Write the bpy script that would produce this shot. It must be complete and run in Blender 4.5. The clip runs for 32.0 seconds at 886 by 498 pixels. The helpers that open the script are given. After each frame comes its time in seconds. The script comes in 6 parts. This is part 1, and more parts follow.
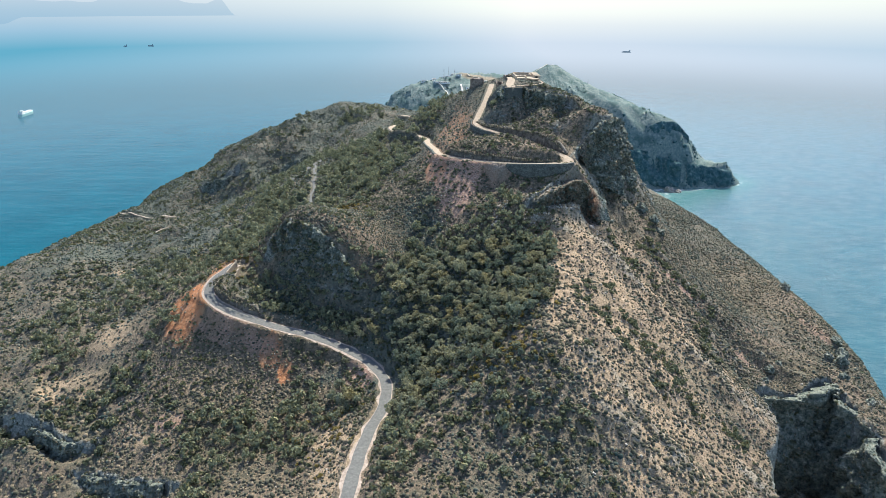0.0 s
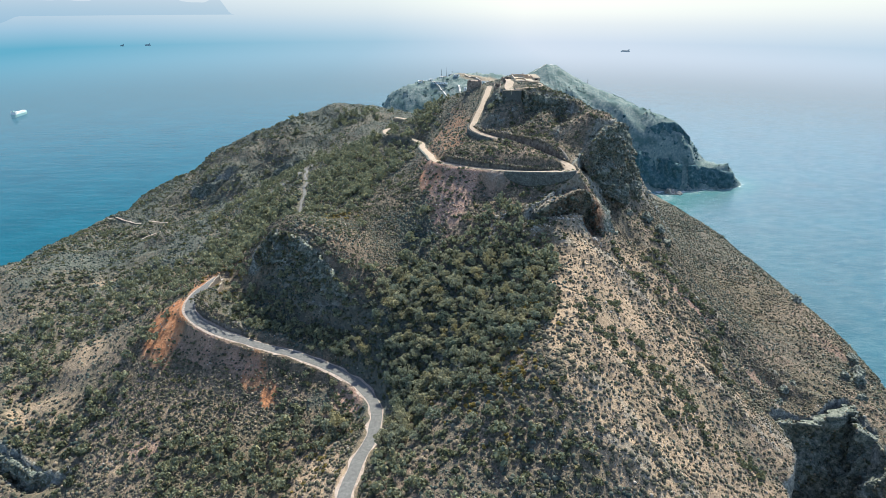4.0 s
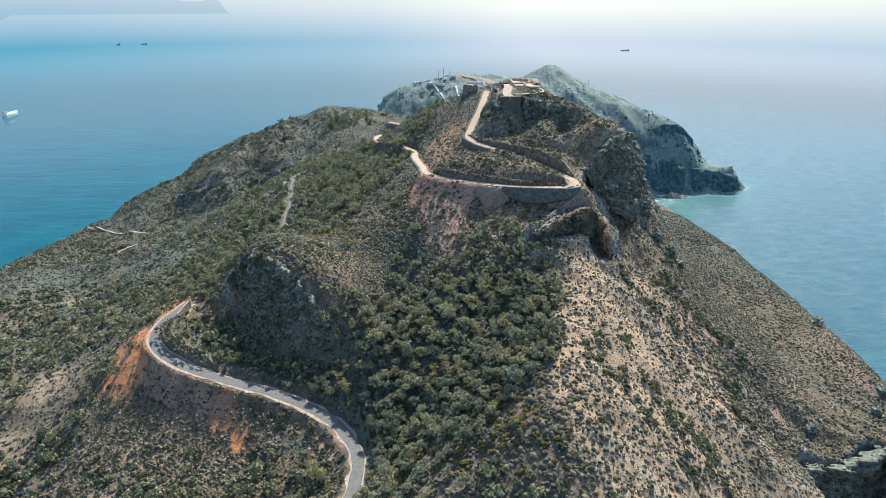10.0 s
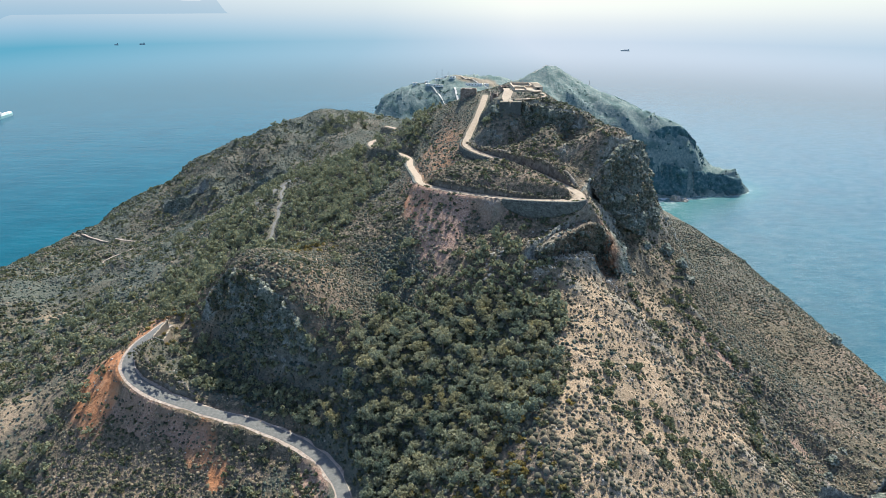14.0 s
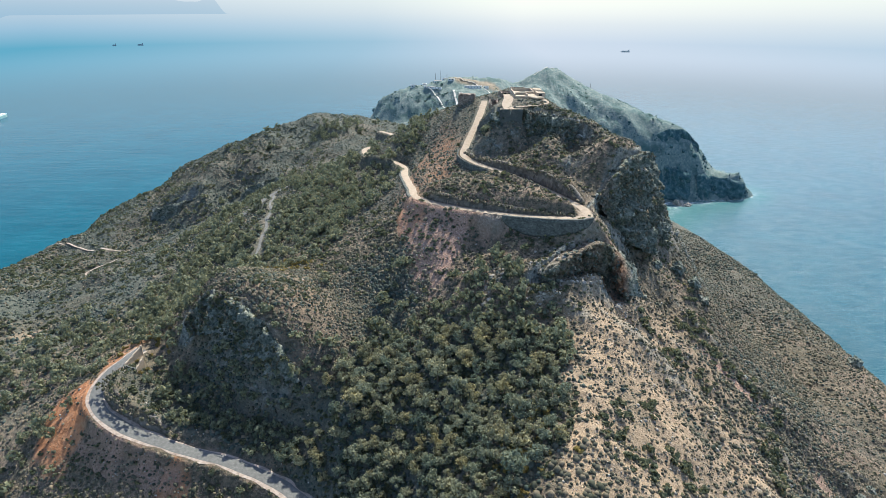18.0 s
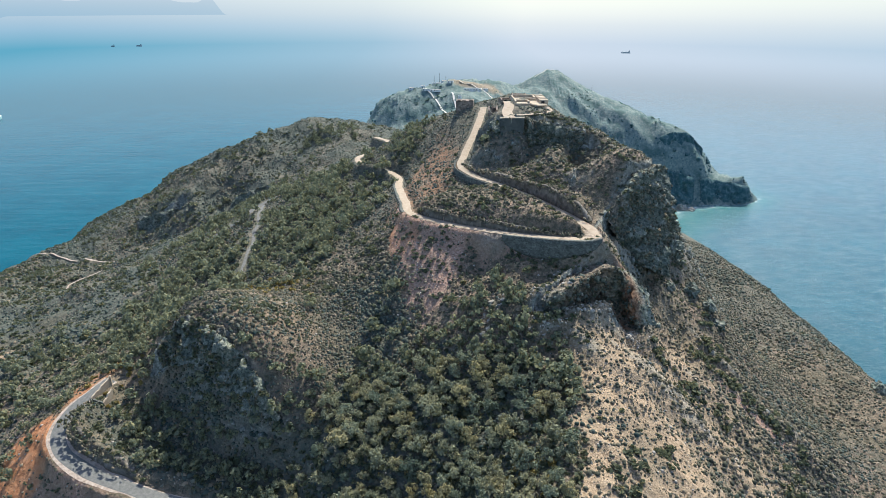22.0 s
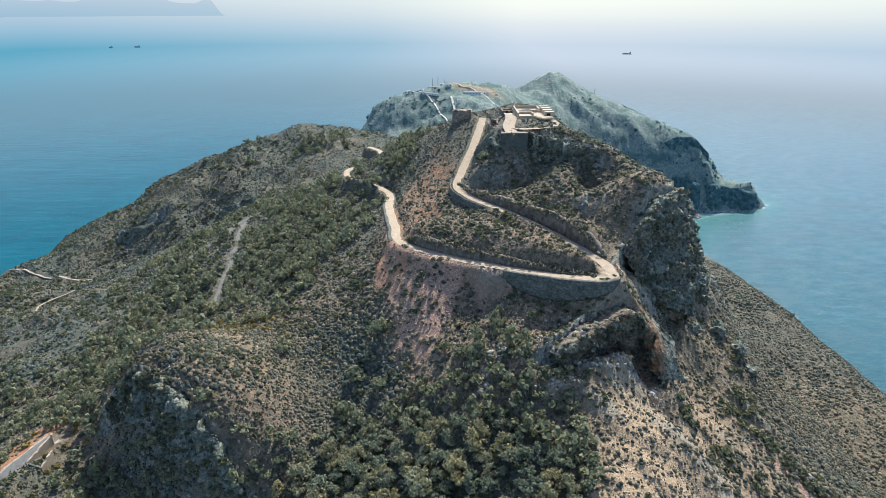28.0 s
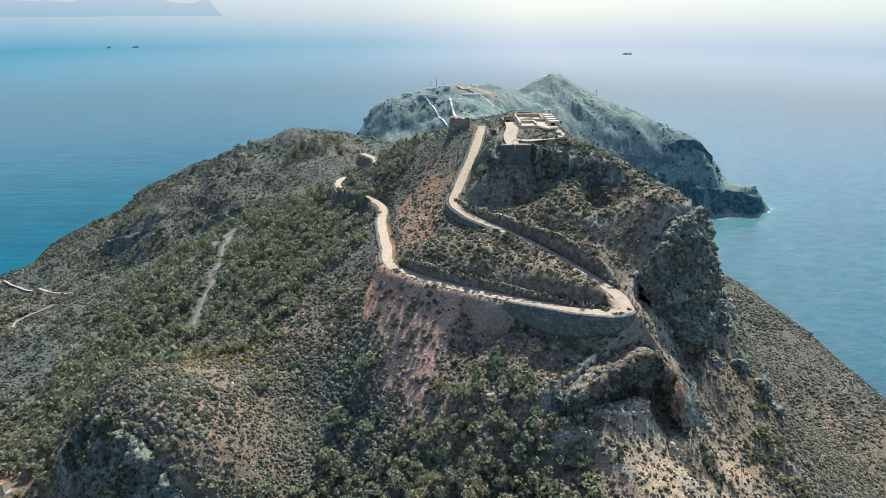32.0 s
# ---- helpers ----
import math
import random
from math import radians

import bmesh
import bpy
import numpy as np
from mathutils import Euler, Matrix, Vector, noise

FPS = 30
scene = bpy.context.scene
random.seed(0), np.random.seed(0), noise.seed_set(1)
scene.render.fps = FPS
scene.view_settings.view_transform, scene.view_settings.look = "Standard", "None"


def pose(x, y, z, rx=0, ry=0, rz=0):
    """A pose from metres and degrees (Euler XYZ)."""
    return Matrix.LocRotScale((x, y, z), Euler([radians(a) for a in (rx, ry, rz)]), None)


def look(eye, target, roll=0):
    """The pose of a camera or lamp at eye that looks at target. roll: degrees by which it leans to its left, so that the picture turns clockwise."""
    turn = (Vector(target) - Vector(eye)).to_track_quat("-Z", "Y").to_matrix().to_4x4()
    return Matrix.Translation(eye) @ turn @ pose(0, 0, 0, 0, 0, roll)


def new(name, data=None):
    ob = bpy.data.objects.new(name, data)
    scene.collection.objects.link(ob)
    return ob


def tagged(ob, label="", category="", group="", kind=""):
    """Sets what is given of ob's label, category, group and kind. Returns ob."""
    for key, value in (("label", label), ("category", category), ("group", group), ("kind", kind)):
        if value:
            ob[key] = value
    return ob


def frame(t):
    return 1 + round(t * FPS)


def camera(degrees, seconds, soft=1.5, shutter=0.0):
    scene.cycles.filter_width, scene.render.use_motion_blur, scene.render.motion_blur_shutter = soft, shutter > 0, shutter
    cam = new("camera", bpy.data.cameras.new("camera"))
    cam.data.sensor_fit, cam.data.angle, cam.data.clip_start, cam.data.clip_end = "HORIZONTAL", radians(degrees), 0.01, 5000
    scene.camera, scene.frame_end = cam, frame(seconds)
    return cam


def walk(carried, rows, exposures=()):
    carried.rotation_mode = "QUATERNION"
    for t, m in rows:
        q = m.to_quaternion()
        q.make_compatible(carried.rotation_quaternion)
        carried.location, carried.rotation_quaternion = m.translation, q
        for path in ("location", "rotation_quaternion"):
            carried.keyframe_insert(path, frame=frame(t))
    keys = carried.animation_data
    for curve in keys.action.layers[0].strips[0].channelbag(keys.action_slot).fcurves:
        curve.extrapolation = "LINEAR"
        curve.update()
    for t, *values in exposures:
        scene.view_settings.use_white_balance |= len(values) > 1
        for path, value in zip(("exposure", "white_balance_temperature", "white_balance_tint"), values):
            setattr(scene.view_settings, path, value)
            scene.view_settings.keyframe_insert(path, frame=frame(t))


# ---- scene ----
cam = camera(72.0, 32.0, soft=0.7)
METRES, EYE, TILT, LEAN, TURN = 150.0, 280.0, -22.0, 0.0, 0.0
ROWS = [
    (0.0, 0.0000, 0.0000, 0.0000, 0.000, 0.000, -0.000),
    (0.5, 0.0016, 0.0119, 0.0048, -0.015, -0.007, 0.007),
    (1.0, 0.0032, 0.0250, 0.0098, -0.030, -0.007, 0.015),
    (1.5, 0.0046, 0.0368, 0.0146, -0.037, -0.015, 0.015),
    (2.0, 0.0061, 0.0498, 0.0198, -0.052, -0.022, 0.015),
    (2.5, 0.0074, 0.0616, 0.0245, -0.067, -0.007, 0.022),
    (3.0, 0.0088, 0.0748, 0.0295, -0.089, -0.030, 0.030),
    (3.5, 0.0101, 0.0869, 0.0342, -0.104, -0.052, 0.037),
    (5.5, 0.0164, 0.1383, 0.0552, -0.134, -0.134, 0.060),
    (6.0, 0.0180, 0.1514, 0.0604, -0.141, -0.141, 0.067),
    (6.5, 0.0196, 0.1637, 0.0652, -0.164, -0.149, 0.067),
    (7.0, 0.0214, 0.1771, 0.0705, -0.164, -0.149, 0.067),
    (7.5, 0.0230, 0.1896, 0.0754, -0.171, -0.141, 0.060),
    (8.0, 0.0248, 0.2032, 0.0809, -0.171, -0.149, 0.052),
    (8.5, 0.0263, 0.2160, 0.0860, -0.186, -0.156, 0.067),
    (9.0, 0.0280, 0.2296, 0.0915, -0.193, -0.156, 0.067),
    (9.5, 0.0295, 0.2423, 0.0966, -0.201, -0.164, 0.067),
    (10.0, 0.0310, 0.2561, 0.1020, -0.201, -0.156, 0.067),
    (10.5, 0.0324, 0.2687, 0.1071, -0.208, -0.164, 0.067),
    (11.0, 0.0339, 0.2825, 0.1126, -0.208, -0.164, 0.067),
    (11.5, 0.0353, 0.2953, 0.1178, -0.216, -0.164, 0.074),
    (12.0, 0.0368, 0.3092, 0.1234, -0.231, -0.171, 0.074),
    (12.5, 0.0381, 0.3220, 0.1284, -0.231, -0.164, 0.082),
    (13.0, 0.0394, 0.3359, 0.1340, -0.238, -0.164, 0.074),
    (13.5, 0.0406, 0.3489, 0.1393, -0.238, -0.171, 0.067),
    (14.0, 0.0420, 0.3631, 0.1449, -0.238, -0.179, 0.074),
    (14.5, 0.0432, 0.3760, 0.1501, -0.246, -0.179, 0.074),
    (16.5, 0.0483, 0.4312, 0.1727, -0.260, -0.141, 0.045),
    (17.0, 0.0496, 0.4455, 0.1785, -0.253, -0.126, 0.045),
    (17.5, 0.0508, 0.4588, 0.1839, -0.260, -0.119, 0.045),
    (18.0, 0.0519, 0.4734, 0.1901, -0.283, -0.119, 0.045),
    (18.5, 0.0536, 0.4867, 0.1954, -0.275, -0.104, 0.060),
    (19.0, 0.0549, 0.5012, 0.2015, -0.268, -0.097, 0.045),
    (19.5, 0.0561, 0.5147, 0.2069, -0.268, -0.097, 0.045),
    (20.0, 0.0574, 0.5292, 0.2129, -0.275, -0.074, 0.045),
    (20.5, 0.0586, 0.5426, 0.2184, -0.275, -0.060, 0.045),
    (21.0, 0.0601, 0.5571, 0.2245, -0.283, -0.052, 0.052),
    (21.5, 0.0615, 0.5706, 0.2298, -0.283, -0.052, 0.045),
    (22.0, 0.0629, 0.5853, 0.2359, -0.290, -0.052, 0.045),
    (22.5, 0.0642, 0.5988, 0.2415, -0.290, -0.045, 0.045),
    (23.0, 0.0655, 0.6134, 0.2475, -0.298, -0.022, 0.052),
    (23.5, 0.0667, 0.6270, 0.2530, -0.298, -0.022, 0.052),
    (24.0, 0.0682, 0.6417, 0.2591, -0.290, -0.007, 0.052),
    (24.5, 0.0693, 0.6554, 0.2647, -0.290, -0.007, 0.060),
    (25.0, 0.0708, 0.6702, 0.2707, -0.290, 0.000, 0.052),
    (25.5, 0.0720, 0.6839, 0.2762, -0.290, 0.015, 0.052),
    (27.5, 0.0773, 0.7423, 0.3003, -0.283, -0.007, 0.060),
    (28.0, 0.0786, 0.7574, 0.3062, -0.268, 0.007, 0.052),
    (28.5, 0.0798, 0.7712, 0.3120, -0.275, -0.000, 0.060),
    (29.0, 0.0812, 0.7863, 0.3183, -0.275, -0.007, 0.060),
    (29.5, 0.0824, 0.7999, 0.3240, -0.275, -0.000, 0.052),
    (30.0, 0.0836, 0.8149, 0.3303, -0.283, -0.007, 0.060),
    (30.5, 0.0847, 0.8285, 0.3358, -0.290, -0.000, 0.060),
    (31.0, 0.0859, 0.8433, 0.3420, -0.290, 0.007, 0.067),
    (31.5, 0.0870, 0.8570, 0.3476, -0.290, 0.000, 0.060),
    (32.0, 0.0882, 0.8716, 0.3535, -0.290, 0.007, 0.067),
]
walk(cam, [(t, pose(0, 0, EYE, TILT, LEAN, TURN) @ pose(METRES * x, METRES * y, METRES * z, 90 + pitch, roll, yaw)) for t, x, y, z, yaw, pitch, roll in ROWS],
     exposures=[(0.0, 0.71, 6230, 8), (16.0, 0.66, 6190, 8), (32.0, 0.60, 6160, 8)])

# ---- sky, sun and exposure ----
SUN_AZ, SUN_EL = 21.0, 51.0
world = bpy.data.worlds.new("sky")
scene.world = world
world.use_nodes = True
wn, wl = world.node_tree.nodes, world.node_tree.links
sky = wn.new("ShaderNodeTexSky")
sky.sky_type, sky.sun_disc = "NISHITA", False
sky.sun_elevation, sky.sun_rotation = radians(SUN_EL), radians(SUN_AZ)
sky.air_density, sky.dust_density, sky.ozone_density, sky.altitude = 1.0, 1.0, 1.0, 200
wn["Background"].inputs["Strength"].default_value = 0.15
wl.new(sky.outputs["Color"], wn["Background"].inputs["Color"])
sun = new("sun", bpy.data.lights.new("sun", "SUN"))
sun.data.energy, sun.data.angle, sun.data.color = 5.0, radians(0.5), (0.99, 0.925, 0.775)
sun.matrix_world = look((math.sin(radians(SUN_AZ)) * 800, math.cos(radians(SUN_AZ)) * 800, 800 * math.tan(radians(SUN_EL))), (0, 0, 0))


# ---- small tools ----
def fast_mesh(name, v, tri, material, smooth=True):
    """A big triangle mesh from arrays."""
    me = bpy.data.meshes.new(name)
    n, m = len(v), len(tri)
    k = tri.shape[1]
    me.vertices.add(n)
    me.vertices.foreach_set("co", np.ascontiguousarray(v, dtype=np.float32).ravel())
    me.loops.add(m * k)
    me.loops.foreach_set("vertex_index", np.ascontiguousarray(tri, dtype=np.int32).ravel())
    me.polygons.add(m)
    me.polygons.foreach_set("loop_start", np.arange(0, m * k, k, dtype=np.int32))
    me.polygons.foreach_set("loop_total", np.full(m, k, dtype=np.int32))
    me.update(calc_edges=True)
    if smooth:
        me.polygons.foreach_set("use_smooth", np.ones(m, dtype=bool))
    me.materials.append(material)
    return new(name, me)


def part(name, bm, material, parent, label=""):
    me = bpy.data.meshes.new(name)
    bm.to_mesh(me)
    bm.free()
    me.materials.append(material)
    ob = new(name, me)
    ob.parent = parent
    return tagged(ob, label)


def bm_box(sx, sy, sz, at=(0, 0, 0), rz=0.0, bevel=0.0):
    bm = bmesh.new()
    bmesh.ops.create_cube(bm, size=1.0)
    bmesh.ops.scale(bm, vec=(sx, sy, sz), verts=bm.verts)
    if bevel:
        bmesh.ops.bevel(bm, geom=bm.edges[:], offset=bevel, segments=1, affect="EDGES")
    bmesh.ops.transform(bm, matrix=pose(*at, 0, 0, rz), verts=bm.verts)
    return bm


def hash3(i, j, k, seed):
    h = (i * 374761393 + j * 668265263 + k * 2147483647 + seed * 1274126177) & 0xFFFFFFFF
    h = ((h ^ (h >> 13)) * 1274126177) & 0xFFFFFFFF
    return ((h ^ (h >> 16)) & 0xFFFF) / 65535.0


def vnoise(x, y, seed=0, z=None):
    """Smooth value noise, -1 to 1, on arrays."""
    xi, yi = np.floor(x).astype(np.int64), np.floor(y).astype(np.int64)
    fx, fy = x - xi, y - yi
    fx, fy = fx * fx * (3 - 2 * fx), fy * fy * (3 - 2 * fy)
    if z is None:
        c = lambda a, b: hash3(xi + a, yi + b, 0 * xi, seed)
        top = c(0, 0) * (1 - fx) + c(1, 0) * fx
        bot = c(0, 1) * (1 - fx) + c(1, 1) * fx
        return 2 * (top * (1 - fy) + bot * fy) - 1
    zi = np.floor(z).astype(np.int64)
    fz = z - zi
    fz = fz * fz * (3 - 2 * fz)
    c = lambda a, b, d: hash3(xi + a, yi + b, zi + d, seed)
    out = 0
    for d, w in ((0, 1 - fz), (1, fz)):
        top = c(0, 0, d) * (1 - fx) + c(1, 0, d) * fx
        bot = c(0, 1, d) * (1 - fx) + c(1, 1, d) * fx
        out = out + w * (top * (1 - fy) + bot * fy)
    return 2 * out - 1


def fbm(x, y, size, octaves=4, seed=0, z=None):
    out, amp, tot = 0, 1.0, 0
    for o in range(octaves):
        f = 2.03 ** o / size
        out = out + amp * vnoise(x * f + 17.3 * o, y * f - 9.1 * o, seed + o, None if z is None else z * f)
        tot += amp
        amp *= 0.52
    return out / tot


def smooth01(x):
    x = np.clip(x, 0, 1)
    return x * x * (3 - 2 * x)


def along(points, step):
    """Points along a polyline, smoothed through its corners, about step metres apart."""
    p = np.array(points, dtype=float)
    d = np.r_[0, np.cumsum(np.linalg.norm(np.diff(p[:, :2], axis=0), axis=1))]
    n = max(2, int(d[-1] / step) + 1)
    s = np.linspace(0, d[-1], n)
    m = np.gradient(p, d, axis=0)
    i = np.clip(np.searchsorted(d, s, side="right") - 1, 0, len(p) - 2)
    h = (d[i + 1] - d[i])[:, None]
    u = ((s - d[i]) / (d[i + 1] - d[i]))[:, None]
    return ((2 * u ** 3 - 3 * u ** 2 + 1) * p[i] + (u ** 3 - 2 * u ** 2 + u) * h * m[i]
            + (-2 * u ** 3 + 3 * u ** 2) * p[i + 1] + (u ** 3 - u ** 2) * h * m[i + 1])


# ---- the lie of the land: crests, brows, feet and gullies, metres above the sea ----
FORT_CREST = [(45, 372, 240), (42, 382, 239.5), (42, 400, 237), (46, 440, 225), (50, 490, 205), (48, 560, 178),
              (52, 650, 150), (58, 760, 140), (66, 880, 152), (70, 960, 170)]
FORT_CLIFF_TOP = [(30.5, 342, 235), (34, 339.8, 237), (43, 339.2, 237.3), (47, 338, 236.5), (57, 333, 234.5), (65, 328, 233.5)]
FORT_CLIFF_FOOT = [(28, 333, 221.5), (39, 327, 222.8), (52.5, 321, 222), (60, 316, 221.5)]
FORT_TERRACE = [(36, 346, 238.3), (44, 346, 239), (46, 356, 240), (54, 346, 238.8), (50, 370, 240), (40, 360, 240)]
EAST_CLIFF_TOP = [(63, 280.5, 216.5), (67, 285, 221.5), (73, 291, 226), (80, 299, 227), (86.5, 309, 224.5), (93, 322, 214), (99, 343, 201)]
EAST_CLIFF_FOOT = [(68, 273, 203), (75, 278.5, 197), (83, 285, 192.5), (93, 293, 190.5), (102, 303, 189), (110, 322, 186), (116, 345, 181)]
UPPER_SLOPE = [(46, 302, 222), (36, 318, 221), (40, 328, 222), (54, 316, 227), (72, 328, 232.5), (79, 320, 228.5), (86, 330, 222), (70, 345, 230)]
FORT_WEST = [(22, 400, 230), (12, 425, 222), (5, 380, 212), (8, 345, 212), (10, 320, 212), (-6, 450, 213), (-15, 500, 199), (-20, 540, 190)]
WEST_HILL = [(-20, 545, 184.7), (-45, 575, 183.5), (-78, 599, 188), (-120, 612, 188.5), (-165, 622, 164.5), (-221, 625, 142.7), (-262, 590, 117.5), (-300, 542, 101), (-302, 440, 103), (-280, 395, 118), (-270, 341, 128), (-262, 290, 114.5), (-250, 210, 105), (-240, 100, 95)]
WEST_HILL_FACE = [(-60, 520, 184), (-100, 520, 164), (-140, 520, 144), (-110, 470, 162), (-212, 480, 114), (-250, 500, 108), (-185, 500, 124), (-190, 592, 146), (-228, 580, 127)]
WEST_HILL_SPUR = [(-105, 595, 183), (-141, 583, 174), (-158, 568, 165.5), (-173, 552, 156.5), (-188, 538, 146), (-199, 525, 136)]
WEST_GULLY = [(-60, 470, 181), (-96, 432, 170), (-120, 400, 160), (-150, 390, 146), (-203, 440, 122)]
WEST_SPUR = [(-31, 418, 198), (-50, 400, 188), (-70, 370, 178), (-77, 334, 169), (-100, 330, 161), (-140, 330, 146), (-192, 336, 130)]
WEST_SLOPE = [(-120, 290, 155), (-150, 260, 142), (-192, 222, 122), (-162, 175, 112), (-148, 188, 122), (-130, 230, 142), (-190, 280, 130)]
KNOLL_CREST = [(-76, 284, 185), (-68, 271, 188), (-60, 263, 188.5), (-53, 256.5, 187), (-47, 251.5, 183), (-40, 245, 175), (-34, 240, 167)]
KNOLL_BACK = [(-86, 292, 172), (-60, 305, 178), (-40, 290, 183), (-30, 275, 182), (-24, 257, 177)]
KNOLL_FOOT = [(-92, 262, 165), (-82, 252, 162), (-69, 246, 161), (-58, 241, 160), (-48, 237, 158.5), (-40, 234, 157.5), (-33, 232, 158)]
LEG_SLOPE = [(-9, 291, 194.5), (-12, 320, 199), (-22, 350, 195), (-40, 345, 186), (5, 286, 200.5), (6, 276, 193.5), (-25, 310, 190), (-6, 272, 184)]
MIDDLE = [(-4, 253, 176), (10, 244, 180), (24, 243, 187.5), (36, 244, 192), (20, 262, 195), (34, 258, 200), (8, 262, 186.5)]
ISLAND = [(10, 306, 214), (18, 304, 215.5), (28, 298, 217), (40, 286, 218), (49, 277, 217)]
WALL_FOOT = [(24, 279, 201), (34, 271, 202), (44, 264, 205)]
OVERHANG_TOP = [(39.5, 250.5, 200.5), (45, 252.5, 204), (52.5, 257, 206), (58, 259.8, 207), (62.5, 261, 206), (65.5, 260.3, 203), (67.6, 257, 197.5), (68.9, 253.3, 191.2)]
OVERHANG_FOOT = [(40, 245.5, 194.5), (52, 244.5, 195.5), (60, 247.5, 192.5), (65.5, 250.5, 190)]
PALE_CREST = [(52, 235, 190), (46, 212, 185.5), (40, 197, 183), (36, 184, 181), (41, 167, 174), (47, 154, 166), (52, 140, 156), (54, 120, 146)]
PALE_FLANK = [(66, 237, 185), (74, 250, 184), (75.5, 259, 185), (86, 273, 183), (82, 280, 189), (72, 266, 194), (75, 227, 174.5), (93, 256, 173), (100, 291, 183), (104, 288, 179.5), (117, 245, 154),
              (111, 231, 151.5), (137, 218, 130), (105, 190, 145), (90, 170, 146), (102, 160, 133), (118, 155, 124)]
EAST_BROW = [(178, 120, 98), (188, 200, 118), (207, 268, 115), (198, 330, 127), (201, 400, 118), (203, 480, 101), (194, 580, 101), (205, 700, 71)]
EAST_FLANK = [(150, 280, 138), (140, 330, 140), (130, 380, 148), (115, 440, 161), (100, 520, 147)]
VALLEY = [(14, 223, 176), (-21, 227, 166), (29, 218, 181), (-4, 200, 158), (-8, 180, 154), (3, 177, 163), (19, 146, 160), (0, 128, 154), (22, 185, 175)]
LOW_ROAD = [(-28, 125, 147), (-25, 167, 147), (-22, 194, 147), (-37, 216, 147), (-53, 222, 150.5), (-75, 226, 155), (-91, 230.5, 158.6), (-103, 241, 162.3), (-103, 250, 164.3), (-96, 268, 166.5)]
BELOW_ROAD = [(-118, 236, 151), (-100, 222, 148), (-80, 212, 142), (-60, 205, 139), (-45, 195, 138), (-40, 175, 138), (-44, 150, 136),
              (-105, 191, 131), (-76, 168, 130), (-91, 152, 124), (-130, 140, 105)]
BEHIND = [(0, 60, 140), (0, -60, 130), (-40, 20, 139.5), (-33, 60, 142.5), (-120, 60, 110), (110, 60, 120), (-120, -120, 100), (100, -120, 100)]
EAST_SHORE = [(262, -150, -14), (262, 60, -14), (258, 200, -14), (262, 300, -14), (250, 400, -14), (245, 500, -14), (240, 620, -14), (268, 760, -14),
              (335, 885, -10), (372, 935, -8), (420, 950, -8), (465, 962, -6), (505, 985, -14), (470, 1080, -14), (400, 1190, -14),
              (250, 1290, -14), (60, 1290, -14), (-120, 1200, -14)]
WEST_SHORE = [(-120, 1200, -14), (-200, 1080, -14), (-180, 950, -14), (-190, 860, -14), (-300, 770, -14), (-430, 660, -14), (-440, 480, -14), (-430, 300, -14), (-380, 60, -14), (-350, -150, -14)]
FAR_HILL = [(-84, 985, 136.4), (-45, 975, 160.9), (0, 975, 169.9), (40, 980, 175.4), (75, 985, 173.1), (105, 1010, 165.6), (140, 1060, 158), (166, 1085, 173), (176, 1092, 177), (197, 1100, 180.4)]
FAR_HILL_FACE = [(-60, 880, 105), (0, 880, 128), (-110, 900, 70), (110, 900, 128), (120, 800, 118), (150, 1000, 145)]
CAPE_CREST = [(197, 1100, 180.4), (214, 1092, 170.9), (250, 1080, 150.2), (300, 1070, 129.4), (352, 1055, 107), (394, 1040, 88.4), (412, 1020, 66.9), (425, 1000, 34), (450, 985, 31), (474, 983, 25)]
CAPE_FACE = [(230, 1000, 108), (300, 995, 92), (350, 992, 78), (400, 990, 62), (245, 925, 20), (300, 952, 8), (350, 957, 5), (400, 962, 4), (440, 968, 5), (190, 900, 80), (250, 880, 10)]
LANDFORMS = [FORT_CREST, FORT_CLIFF_TOP, FORT_CLIFF_FOOT, EAST_CLIFF_TOP, EAST_CLIFF_FOOT, WEST_HILL, WEST_HILL_SPUR, KNOLL_CREST, KNOLL_FOOT, WALL_FOOT,
             OVERHANG_TOP, OVERHANG_FOOT, PALE_CREST, EAST_BROW, LOW_ROAD, EAST_SHORE, WEST_SHORE, FAR_HILL, CAPE_CREST]
SPOTS = [UPPER_SLOPE, FORT_TERRACE, FORT_WEST, WEST_HILL_FACE, WEST_GULLY, WEST_SPUR, WEST_SLOPE, KNOLL_BACK, ISLAND, LEG_SLOPE, MIDDLE, PALE_FLANK, EAST_FLANK,
         VALLEY, BELOW_ROAD, BEHIND, FAR_HILL_FACE, CAPE_FACE]

# roads: centre lines, half widths
ASPHALT = [(-46, -20, 137.5), (-40, 20, 139.5), (-33, 60, 142.5), (-30, 95, 145), (-28, 135, 147), (-25, 165, 147), (-21, 182, 147), (-21.5, 194, 147), (-28, 207, 146.6), (-37, 216, 147), (-53, 222, 150.5), (-75, 226, 155),
           (-90.5, 230.3, 158.6), (-98.8, 235, 161), (-102.8, 241.5, 162.4), (-103.0, 249, 164), (-99.8, 258, 165.4), (-97.4, 263, 166)]
OLD_PATH = [(-77.5, 336, 168.8), (-79.5, 349, 169.9), (-80.5, 356.5, 170.7), (-81.3, 370.5, 171.7), (-83.7, 381, 172.7), (-84.4, 393.5, 173.6), (-87.3, 403, 173.9), (-89.5, 416, 173.5), (-92, 430, 171.5)]
WEST_ROAD = [(-60, 462, 181), (-78, 446, 176), (-92, 436, 171.5), (-100, 415, 169), (-112, 395, 163)]
